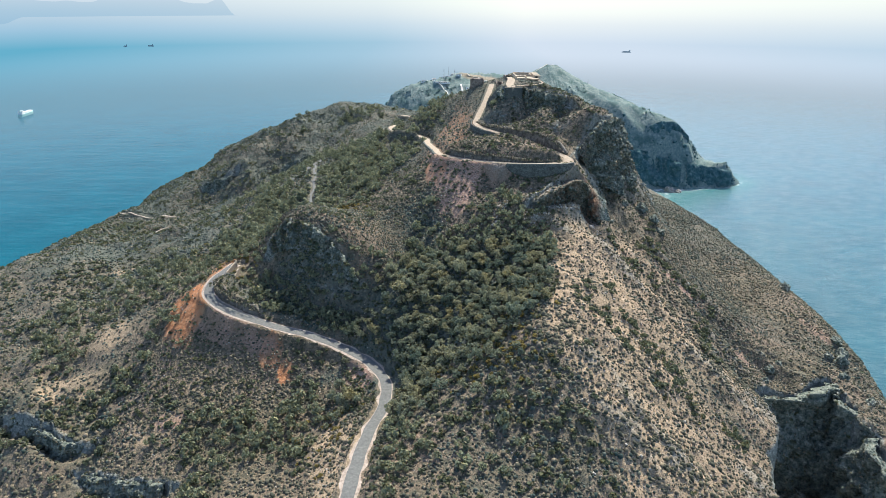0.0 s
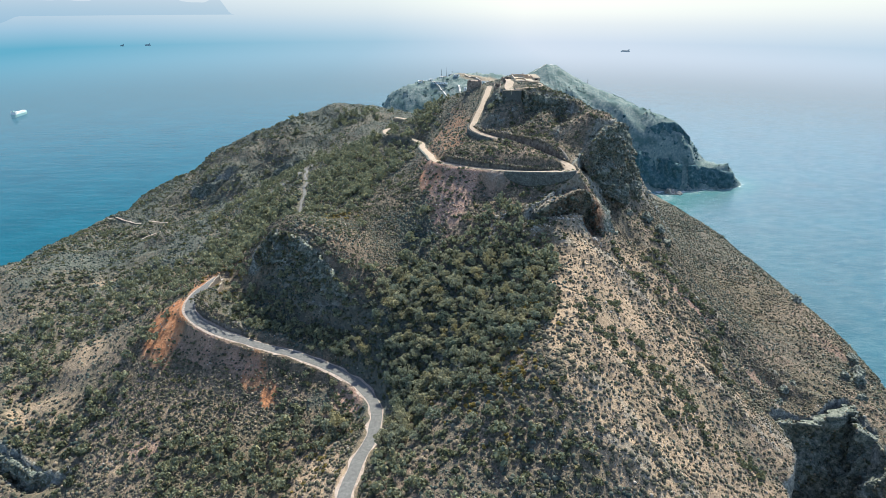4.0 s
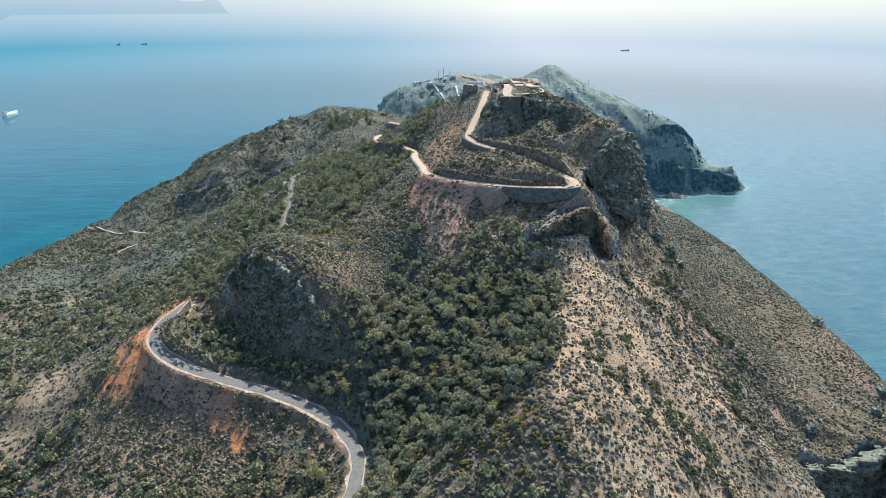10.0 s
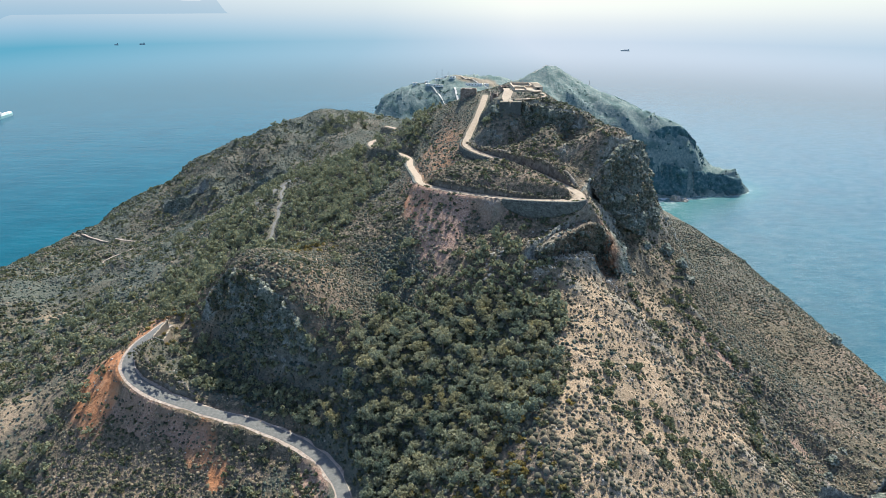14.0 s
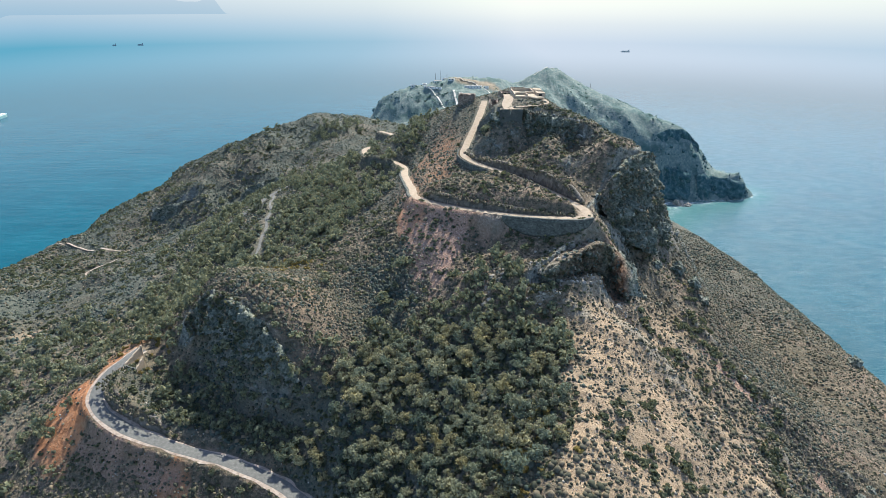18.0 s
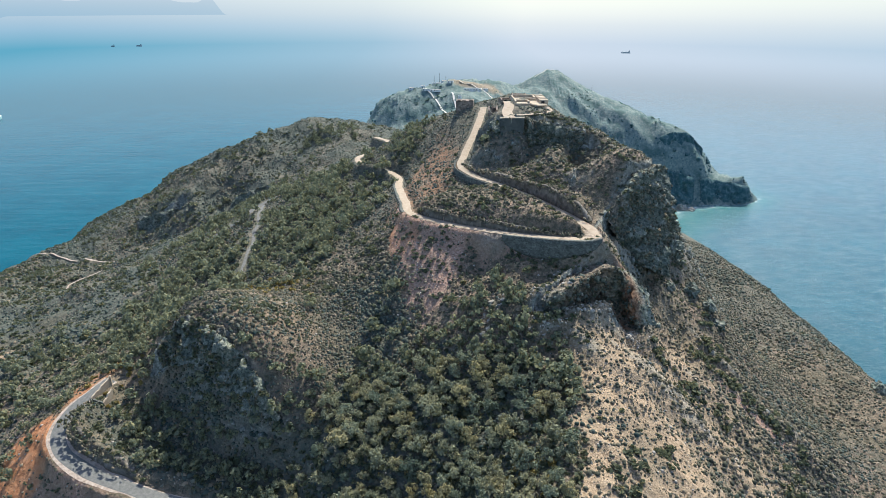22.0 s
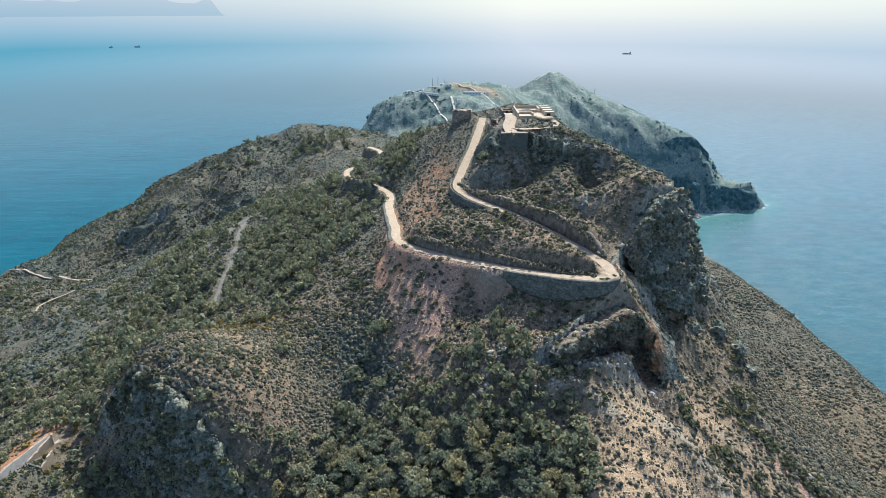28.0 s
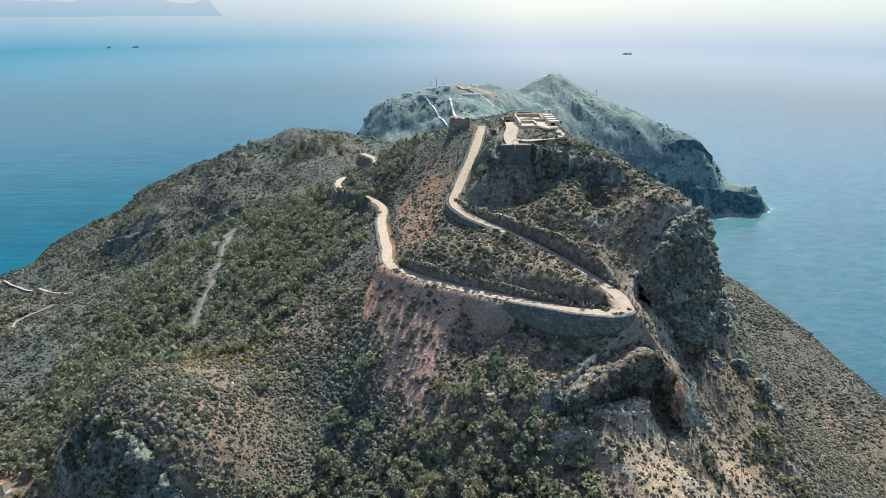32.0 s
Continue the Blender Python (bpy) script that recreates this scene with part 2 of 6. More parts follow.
GRAVEL = [(-35, 520, 192), (-24, 490, 195), (-26, 462, 196), (-37, 440, 197), (-33, 420, 198), (-20, 406, 198.5), (-13, 394, 199), (-9, 360, 202.5), (-4, 325, 206.5), (-0.5, 305, 208.5),
          (8, 297, 208.5), (24, 286, 209.3), (38, 276, 211), (48.5, 267.6, 213.2), (53.8, 265.9, 213.8), (57.0, 267.6, 214.1), (56.6, 272, 214.5), (53.5, 279.5, 215), (45, 294, 216), (32, 312, 217.3), (22, 324, 218), (18, 333, 218.8),
          (20, 346, 221), (26, 370, 227), (31, 398, 232)]

samples = np.vstack([along(p, 14.0) for p in LANDFORMS] + [np.array(p, float) for p in SPOTS] + [along(p, 14.0) for p in (GRAVEL,)])
keep = [0]
for i in range(1, len(samples)):
    if np.min(np.linalg.norm(samples[keep, :2] - samples[i, :2], axis=1)) > 2.2:
        keep.append(i)
samples = samples[keep]
SOFT = 5.0


def kernel(dx, dy):
    return -np.sqrt(dx * dx + dy * dy + SOFT * SOFT)


def spread(p):
    n = len(p)
    a = np.zeros((n + 3, n + 3))
    a[:n, :n] = kernel(p[:, None, 0] - p[None, :, 0], p[:, None, 1] - p[None, :, 1]) - 0.35 * np.eye(n)
    a[:n, n], a[:n, n + 1], a[:n, n + 2] = 1, p[:, 0] / 500, p[:, 1] / 500
    a[n:, :n] = a[:n, n:].T
    return np.linalg.solve(a, np.r_[p[:, 2], 0, 0, 0])


weights = spread(samples)


def land(x, y):
    """Height of the bare land form."""
    shape, x, y = x.shape, x.ravel(), y.ravel()
    out = np.empty(len(x))
    n = len(samples)
    for a in range(0, len(x), 40000):
        xx, yy = x[a:a + 40000], y[a:a + 40000]
        k = kernel(xx[:, None] - samples[None, :, 0], yy[:, None] - samples[None, :, 1])
        out[a:a + 40000] = k @ weights[:n] + weights[n] + weights[n + 1] * xx / 500 + weights[n + 2] * yy / 500
    return out.reshape(shape)


def axis(stops):
    """Grid lines whose spacing follows (place, spacing) stops."""
    at, st = zip(*stops)
    v = [at[0]]
    while v[-1] < at[-1]:
        v.append(v[-1] + np.interp(v[-1], at, st))
    return np.array(v)


def near_line(x, y, line, reach):
    """Distance to a line, its height there and the side (positive: to the right of its way), within reach."""
    p = along(line, 1.2)
    dist, height, side = np.full(x.shape, 1e9), np.zeros(x.shape), np.zeros(x.shape)
    for i in range(len(p) - 1):
        a, b = p[i], p[i + 1]
        lo, hi = np.minimum(a, b) - reach, np.maximum(a, b) + reach
        j0, j1 = np.searchsorted(GX, (lo[0], hi[0]))
        i0, i1 = np.searchsorted(GY, (lo[1], hi[1]))
        if j0 >= j1 or i0 >= i1:
            continue
        xx, yy = x[i0:i1, j0:j1], y[i0:i1, j0:j1]
        d = b[:2] - a[:2]
        u = np.clip(((xx - a[0]) * d[0] + (yy - a[1]) * d[1]) / (d @ d + 1e-9), 0, 1)
        px, py = xx - a[0] - u * d[0], yy - a[1] - u * d[1]
        r = np.sqrt(px * px + py * py)
        sub = dist[i0:i1, j0:j1]
        m = r < sub
        sub[m] = r[m]
        height[i0:i1, j0:j1][m] = (a[2] + u * (b[2] - a[2]))[m]
        side[i0:i1, j0:j1][m] = np.sign(px * d[1] - py * d[0])[m]
    return dist, height, side


GX = axis([(-520, 9), (-320, 3.2), (-130, 1.0), (-110, 0.88), (130, 0.88), (200, 1.2), (300, 4), (620, 8)])
GY = axis([(-160, 12), (-10, 5), (60, 2.2), (120, 0.9), (150, 0.88), (320, 0.85), (420, 1.4), (640, 2.8), (900, 4), (1340, 9)])
X, Y = np.meshgrid(GX, GY)
Z = land(X, Y)


# cliffs: brow line and drop on its right-hand side, with the reach of the drop
KNOLL_BROW = [(-80, 263, 179), (-74, 266, 185.5), (-67, 263, 187.5), (-60, 258.5, 187.8), (-53, 254, 186), (-47, 249.5, 182), (-41, 244.5, 175), (-36, 241, 169)]
GULLY_BROW = [(-176, 205, 120.5), (-164, 201, 121.5), (-153, 195, 123), (-144, 189.5, 123.5), (-137, 188, 124)]
GULLY_BROW_LOW = [(-132, 177, 119.5), (-119, 173, 120.5), (-106, 169, 122.5), (-97, 167, 124.5)]
SPUR_BROW = [(-214, 528, 128), (-205, 523, 133), (-196, 520, 136), (-186, 526, 138)]
SPUR_BROW_LOW = [(-140, 519, 148), (-130, 514, 152.5), (-120, 512, 157), (-110, 516, 160)]
CLIFFS = [(KNOLL_BROW, (4, 9, 9, 9, 9, 8, 5, 2), 7), (OVERHANG_TOP, (4, 8, 12, 15, 16, 14, 9, 2), 11), (EAST_CLIFF_TOP, (8, 18, 29, 32, 31, 22, 13), 11), (FORT_CLIFF_TOP, (9, 13, 14, 13, 10, 7), 8),
          (GULLY_BROW, (4, 10, 11, 9, 4), 9), (GULLY_BROW_LOW, (3, 8, 9, 4), 8), (SPUR_BROW, (5, 13, 14, 5), 10), (SPUR_BROW_LOW, (4, 9, 9, 4), 9)]
crags = np.zeros(X.shape)
for brow, drop, reach in CLIFFS:
    b3 = np.array(brow, float)
    low = along(np.c_[b3[:, :2], b3[:, 2] - np.array(drop)], 1.0)
    wob = 1.3 * fbm(low[:, 0], low[:, 1], 5.0, 3, 71)
    low[:, 1] += wob
    high = along(brow, 1.0)
    high[:, 1] += wob
    if brow is OVERHANG_TOP:
        low[:, 1] += 3.6
        high[:, 1] += 3.6
    dist, height, side = near_line(X, Y, low, reach + 2)
    near = (side > 0) & (dist < reach)
    fade = 1 - smooth01((dist - reach * 0.35) / (reach * 0.65))
    Z = np.where(near, Z * (1 - fade) + np.minimum(Z, height + 1.5 - 0.25 * dist) * fade, Z)
    dist2, height2, side2 = near_line(X, Y, high, 5)
    back = (side2 <= 0) & (dist2 < 4)
    fade2 = 1 - smooth01(dist2 / 4)
    Z = np.where(back, Z * (1 - fade2) + np.maximum(Z, height2) * fade2, Z)
    crags = np.maximum(crags, np.where(dist < 1e8, np.where(side > 0, 1 - smooth01((dist - 2.0) / 2.5), 1 - smooth01((dist - 0.6) / 1.2)), 0))

# the bank against the battery's retaining wall
Z = np.maximum(Z, np.minimum(Z + 9, 232.5 - 0.05 * (X - 37.5) ** 2 - 1.1 * np.maximum(333.5 - Y, 0) + 1.6 * fbm(X, Y, 4.0, 3, 78)) * (Y < 341) - 500 * (Y >= 341))

# the shaded hollow low on the seaward flank
hollow_back = 209 + 0.32 * (X - 137) + 11.0 * fbm(X, Y, 16.0, 4, 73)
hollow_left = 116.5 + 0.22 * (Y - 169) + 8.0 * fbm(X, Y, 14.0, 4, 74)
hollow = smooth01((X - hollow_left) / 4.0) * smooth01((hollow_back - Y) / 4.5) * (1 - smooth01((X - 160 + 4 * fbm(X, Y, 9.0, 3, 76)) / 7)) * smooth01((Y - 120) / 20)
Z = Z - (46 + 9 * fbm(X, Y, 12.0, 3, 75)) * hollow
hollow_edge = np.clip(hollow * 3, 0, 1)

# ---- materials ----
def material(name, rough=0.9, metal=0.0):
    m = bpy.data.materials.new(name)
    m.use_nodes = True
    b = m.node_tree.nodes["Principled BSDF"]
    b.inputs["Roughness"].default_value, b.inputs["Metallic"].default_value = rough, metal
    b.inputs["Specular IOR Level"].default_value = 0.25
    return m, m.node_tree.nodes, m.node_tree.links, b


def position(nodes, links, scale=(1, 1, 1)):
    geo, mp = nodes.new("ShaderNodeNewGeometry"), nodes.new("ShaderNodeMapping")
    mp.inputs["Scale"].default_value = scale
    links.new(geo.outputs["Position"], mp.inputs["Vector"])
    return mp.outputs["Vector"]


def noise_tex(nodes, links, vec, scale, detail=4.0, rough=0.6):
    n = nodes.new("ShaderNodeTexNoise")
    n.inputs["Scale"].default_value, n.inputs["Detail"].default_value, n.inputs["Roughness"].default_value = scale, detail, rough
    links.new(vec, n.inputs["Vector"])
    return n.outputs["Fac"]


def ramp(nodes, links, fac, stops):
    r = nodes.new("ShaderNodeValToRGB")
    e = r.color_ramp.elements
    while len(e) < len(stops):
        e.new(0.5)
    for el, (p, c) in zip(e, stops):
        el.position, el.color = p, (*c, 1)
    links.new(fac, r.inputs["Fac"])
    return r.outputs["Color"]


def mix(nodes, links, fac, a, b, mode="MIX"):
    n = nodes.new("ShaderNodeMix")
    n.data_type, n.blend_type = "RGBA", mode
    for sock, v in ((n.inputs[0], fac), (n.inputs[6], a), (n.inputs[7], b)):
        if isinstance(v, (float, int)):
            sock.default_value = v
        elif isinstance(v, tuple):
            sock.default_value = (*v, 1)
        else:
            links.new(v, sock)
    return n.outputs[2]


def bump(nodes, links, bsdf, height, strength, distance):
    n = nodes.new("ShaderNodeBump")
    n.inputs["Strength"].default_value, n.inputs["Distance"].default_value = strength, distance
    links.new(height, n.inputs["Height"])
    links.new(n.outputs["Normal"], bsdf.inputs["Normal"])


def attribute(nodes, name):
    n = nodes.new("ShaderNodeAttribute")
    n.attribute_name = name
    return n.outputs["Fac"]


def simple(name, stops, scale=1.0, rough=0.9, relief=0.0, per_object=False, metal=0.0, detail=5.0):
    """A grained surface: noise through a colour ramp, with relief."""
    m, n, l, b = material(name, rough, metal)
    v = position(n, l)
    f = noise_tex(n, l, v, scale, detail, 0.65)
    c = ramp(n, l, f, stops)
    f2 = noise_tex(n, l, v, scale * 0.13, 2.0)
    c = mix(n, l, f2, c, mix(n, l, 0.5, c, (0.5, 0.5, 0.5), "OVERLAY"))
    l.new(c, b.inputs["Base Color"])
    if relief:
        bump(n, l, b, f, 0.6, relief)
    return m


def ground_material():
    m, n, l, b = material("hillside_soil", 0.95)
    v = position(n, l)
    big = noise_tex(n, l, v, 0.035, 4)
    mid = noise_tex(n, l, v, 0.25, 5, 0.7)
    fine = noise_tex(n, l, v, 1.6, 4, 0.7)
    grit = noise_tex(n, l, v, 2.6, 5, 0.75)
    soil = ramp(n, l, grit, [(0.32, (0.10, 0.073, 0.053)), (0.46, (0.20, 0.142, 0.102)), (0.56, (0.295, 0.212, 0.155)), (0.68, (0.43, 0.335, 0.26))])
    grass = ramp(n, l, mid, [(0.3, (0.085, 0.075, 0.05)), (0.55, (0.165, 0.132, 0.085)), (0.75, (0.27, 0.205, 0.13))])
    c = mix(n, l, ramp(n, l, big, [(0.42, (0, 0, 0)), (0.64, (0.9, 0.9, 0.9))]), soil, grass)
    herb = ramp(n, l, noise_tex(n, l, v, 0.9, 5, 0.7), [(0.35, (0.048, 0.049, 0.037)), (0.5, (0.080, 0.077, 0.056)), (0.7, (0.12, 0.105, 0.07))])
    c = mix(n, l, ramp(n, l, noise_tex(n, l, v, 0.6, 6, 0.72), [(0.44, (0, 0, 0)), (0.56, (0.85, 0.85, 0.85))]), c, herb)
    heath = ramp(n, l, noise_tex(n, l, v, 0.8, 6, 0.75), [(0.34, (0.040, 0.055, 0.050)), (0.5, (0.076, 0.088, 0.074)), (0.62, (0.125, 0.125, 0.098)), (0.76, (0.22, 0.195, 0.15))])
    c = mix(n, l, attribute(n, "heath"), c, heath)
    pale = ramp(n, l, grit, [(0.32, (0.195, 0.14, 0.088)), (0.46, (0.30, 0.217, 0.14)), (0.56, (0.39, 0.29, 0.195)), (0.69, (0.49, 0.385, 0.28))])
    c = mix(n, l, attribute(n, "pale"), c, pale)
    red = ramp(n, l, mid, [(0.3, (0.27, 0.105, 0.048)), (0.5, (0.46, 0.20, 0.092)), (0.75, (0.55, 0.31, 0.18))])
    c = mix(n, l, attribute(n, "red"), c, red)
    scree = ramp(n, l, fine, [(0.3, (0.20, 0.118, 0.085)), (0.5, (0.35, 0.22, 0.165)), (0.7, (0.48, 0.335, 0.26))])
    c = mix(n, l, attribute(n, "scree"), c, scree)
    vr = n.new("ShaderNodeTexVoronoi")
    vr.inputs["Scale"].default_value = 0.45
    l.new(v, vr.inputs["Vector"])
    rock = ramp(n, l, noise_tex(n, l, v, 0.7, 8, 0.8), [(0.35, (0.048, 0.056, 0.050)), (0.46, (0.15, 0.16, 0.142)), (0.56, (0.27, 0.27, 0.235)), (0.69, (0.48, 0.455, 0.39))])
    c = mix(n, l, attribute(n, "rock"), c, rock)
    # Far limestone ground, with distance haze mixed into its blue-green colour.
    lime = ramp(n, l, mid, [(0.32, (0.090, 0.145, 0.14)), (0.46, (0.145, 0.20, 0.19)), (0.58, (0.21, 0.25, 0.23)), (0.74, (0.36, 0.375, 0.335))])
    hazed_lime_patches = mix(n, l, ramp(n, l, noise_tex(n, l, v, 0.045, 5, 0.65), [(0.48, (0, 0, 0)), (0.6, (0.75, 0.75, 0.75))]), lime, (0.055, 0.112, 0.110))
    c = mix(n, l, attribute(n, "lime"), c, hazed_lime_patches)
    gravel = ramp(n, l, fine, [(0.3, (0.29, 0.228, 0.168)), (0.55, (0.375, 0.302, 0.232)), (0.8, (0.45, 0.375, 0.30))])
    c = mix(n, l, attribute(n, "gravel"), c, gravel)
    l.new(c, b.inputs["Base Color"])
    add = n.new("ShaderNodeMath")
    add.operation = "ADD"
    l.new(fine, add.inputs[0])
    l.new(vr.outputs["Distance"], add.inputs[1])
    bump(n, l, b, add.outputs[0], 0.8, 0.5)
    return m


GROUND = ground_material()


def water_material():
    m, n, l, b = material("sea_water", 0.14)
    b.inputs["IOR"].default_value = 1.16
    b.inputs["Specular IOR Level"].default_value = 0.16
    v = position(n, l, (1.0, 1.0, 1.0))
    v2 = position(n, l, (0.35, 1.0, 1.0))
    w1 = noise_tex(n, l, v2, 0.045, 5, 0.62)
    w2 = noise_tex(n, l, v, 0.012, 3)
    c = ramp(n, l, w2, [(0.3, (0.001, 0.062, 0.093)), (0.7, (0.002, 0.084, 0.122))])
    shallow = attribute(n, "shallow")
    c = mix(n, l, shallow, c, (0.004, 0.112, 0.128))
    foam = n.new("ShaderNodeMath")
    foam.operation = "MULTIPLY"
    l.new(attribute(n, "foam"), foam.inputs[0])
    l.new(ramp(n, l, noise_tex(n, l, v, 0.12, 6, 0.7), [(0.45, (0, 0, 0)), (0.62, (1, 1, 1))]), foam.inputs[1])
    c = mix(n, l, foam.outputs[0], c, (0.7, 0.75, 0.75))
    l.new(c, b.inputs["Base Color"])
    b.inputs["Coat Roughness"].default_value, b.inputs["Coat IOR"].default_value = 0.34, 1.333
    calm = n.new("ShaderNodeMapRange")
    calm.inputs["From Min"].default_value, calm.inputs["From Max"].default_value = 700, 3900
    calm.inputs["To Min"].default_value, calm.inputs["To Max"].default_value = 0.24, 0.0
    far = n.new("ShaderNodeVectorMath")
    far.operation = "LENGTH"
    l.new(v, far.inputs[0])
    l.new(far.outputs["Value"], calm.inputs["Value"])
    bp = n.new("ShaderNodeBump")
    bp.inputs["Distance"].default_value = 5.0
    l.new(calm.outputs[0], bp.inputs["Strength"])
    l.new(w1, bp.inputs["Height"])
    l.new(bp.outputs["Normal"], b.inputs["Normal"])
    gust = n.new("ShaderNodeBump")
    gust.inputs["Strength"].default_value, gust.inputs["Distance"].default_value = 1.0, 2.2
    turn = n.new("ShaderNodeMapping")
    turn.inputs["Rotation"].default_value, turn.inputs["Scale"].default_value = (0, 0, radians(-20)), (0.5, 1.0, 1.0)
    l.new(v, turn.inputs["Vector"])
    l.new(noise_tex(n, l, turn.outputs[0], 0.26, 4, 0.66), gust.inputs["Height"])
    l.new(gust.outputs["Normal"], b.inputs["Coat Normal"])
    coat, dull = n.new("ShaderNodeMapRange"), n.new("ShaderNodeMapRange")
    for node, lo, hi in ((coat, 1.0, 0.0), (dull, 0.14, 0.05)):
        node.inputs["From Min"].default_value, node.inputs["From Max"].default_value = 700, 2600
        node.inputs["To Min"].default_value, node.inputs["To Max"].default_value = lo, hi
        l.new(far.outputs["Value"], node.inputs["Value"])
    ruffled = n.new("ShaderNodeMath")
    ruffled.operation = "MULTIPLY"
    l.new(coat.outputs[0], ruffled.inputs[0])
    l.new(ramp(n, l, noise_tex(n, l, turn.outputs[0], 0.085, 6, 0.75), [(0.40, (0.5, 0.5, 0.5)), (0.62, (1, 1, 1))]), ruffled.inputs[1])
    lee = n.new("ShaderNodeMapRange")
    lee.interpolation_type = "SMOOTHSTEP"
    lee.inputs["From Min"].default_value, lee.inputs["From Max"].default_value = -500, 500
    lee.inputs["To Min"].default_value, lee.inputs["To Max"].default_value = 0.10, 1.0
    place = n.new("ShaderNodeSeparateXYZ")
    l.new(v, place.inputs[0])
    l.new(place.outputs["X"], lee.inputs["Value"])
    windy = n.new("ShaderNodeMath")
    windy.operation = "MULTIPLY"
    l.new(ruffled.outputs[0], windy.inputs[0])
    l.new(lee.outputs[0], windy.inputs[1])
    l.new(windy.outputs[0], b.inputs["Coat Weight"])
    l.new(dull.outputs[0], b.inputs["Roughness"])
    return m


SEA = water_material()
ASPHALT_MAT = simple("worn_asphalt", [(0.3, (0.10, 0.10, 0.098)), (0.55, (0.145, 0.145, 0.14)), (0.8, (0.21, 0.205, 0.19))], 1.2, 0.9)
GRAVEL_MAT = simple("pale_gravel", [(0.3, (0.29, 0.228, 0.168)), (0.55, (0.375, 0.302, 0.232)), (0.8, (0.45, 0.375, 0.30))], 0.8, 0.95)

SHOULDER = simple("dusty_verge", [(0.3, (0.20, 0.155, 0.125)), (0.5, (0.34, 0.275, 0.23)), (0.75, (0.48, 0.41, 0.35))], 0.9, 0.95)

# ---- the hill: one sheet of ground ----
PAD = [(54.5, 265.6, 213.8), (56.8, 267.6, 214.05), (56.9, 271, 214.4)]
ROAD_LINES = [(ASPHALT, 2.9, 2.2), (OLD_PATH, 1.3, 2.5), (WEST_ROAD, 1.4, 2.5), (GRAVEL, 2.0, 2.2), (PAD, 2.4, 1.0)]
gy_, gx_ = np.gradient(Z, GY, GX)
slope = np.hypot(gx_, gy_)
rock = np.clip(np.maximum.reduce([smooth01((slope + 0.3 * fbm(X, Y, 12.0, 3, 51) - 1.3) / 0.35), crags, hollow_edge]), 0, 1)
flank = smooth01((X - 30 - 0.5 * (335 - Y)) / 8) * (1 - smooth01((X - 104) / 14)) * smooth01((Y - 280) / 10) * (1 - smooth01((Y - 385) / 30))
rock = np.maximum(rock, flank * smooth01((fbm(X, Y, 13.0, 4, 57) - 0.02) / 0.3) * 0.8)
rock = rock * (1 - 0.95 * np.exp(-(((X - 45) / 13) ** 4 + ((Y - 357) / 19) ** 4)))
rock = rock * (1 - 0.75 * smooth01((32 - X) / 6) * smooth01((Y - 312) / 12) * (1 - smooth01((Y - 440) / 20)))
rock = rock * (1 - 0.55 * flank * (1 - crags))
leg_slope = np.exp(-(((X - 4) / 20) ** 4 + ((Y - 286) / 22) ** 4))
rock = rock * (1 - 0.92 * leg_slope)
rock = rock * (1 - 0.6 * np.exp(-(((X - 50) / 17) ** 4 + ((Y - 265) / 5) ** 4)))
cape = smooth01((Y - 780) / 60)
rock = np.maximum(rock, cape * smooth01((fbm(X + 0.5 * Y, Y, 55.0, 4, 58) - 0.02) / 0.25))
far_fort = np.exp(-(((X - 30) / 85) ** 4 + ((Y - 945) / 65) ** 4))
rock = rock * (1 - 0.95 * far_fort)
soft_spot = np.exp(-(((X - 92) / 21) ** 2 + ((Y - 266) / 22) ** 2))
rock = rock * (1 - 0.85 * np.clip(1.6 * soft_spot, 0, 1))
knoll_foot = np.exp(-(((X + 60) / 34) ** 4 + ((Y - 245) / 10) ** 2))
rock = rock * (1 - 0.7 * knoll_foot)
wild = np.maximum(smooth01((-115 - X) / 60), smooth01((Y - 440) / 60)) * smooth01((Z - 4) / 40)
Z = Z + wild * (12 * (0.55 - np.abs(fbm(X + 0.4 * Y, Y, 62.0, 4, 33))) - 4.6 + 3.5 * fbm(X, Y, 26.0, 4, 37))
Z = Z + 0.9 * fbm(X, Y, 22.0, 5, 3) + 0.35 * fbm(X, Y, 4.0, 3, 9)
down, across_ = 0.78 * X - 0.62 * Y, 0.62 * X + 0.78 * Y
east = smooth01((X - 40) / 10) * (1 - smooth01((Y - 262) / 24)) * smooth01((Z - 30) / 40)
rib = fbm(down * 0.24, across_, 10.0, 4, 61)
rib_fine = fbm(down * 0.4, across_, 3.5, 3, 62)
seaward = smooth01((X - 112) / 14) * smooth01((Y - 240) / 20) * (1 - smooth01((Y - 420) / 60))
Z = Z + np.maximum(east, 0.55 * seaward) * (3.0 * rib + 0.9 * rib_fine)
rock = np.maximum(rock, east * smooth01((rib + 0.45 * rib_fine - 0.32) / 0.16) * 0.5)
crag = 1 - np.abs(fbm(X, Y, 11.0, 2, 21, Z * 0.5)) * 2.2
split = 1 - np.abs(fbm(X, Y, 4.5, 3, 25, Z * 0.7)) * 2.0
Z = Z + rock * (1 - 0.7 * east) * ((crag - 0.4) * 1.6 + (split - 0.4) * 1.1 + 0.6 * fbm(X, Y, 1.8, 2, 29)) * (1 + 2.5 * smooth01((Y - 700) / 100) * (1 - 0.8 * smooth01((Y - 1010) / 50)) + 0.9 * flank)
Z = Z + cape * smooth01((Z - 10) / 30) * (1 - 0.75 * smooth01((Y - 1010) / 50)) * (9 * (0.45 - np.abs(fbm(X + 0.3 * Y, Y, 48.0, 4, 35))) + 2.5 * fbm(X, Y, 14.0, 3, 36))
on_road = np.full(X.shape, 1e9)
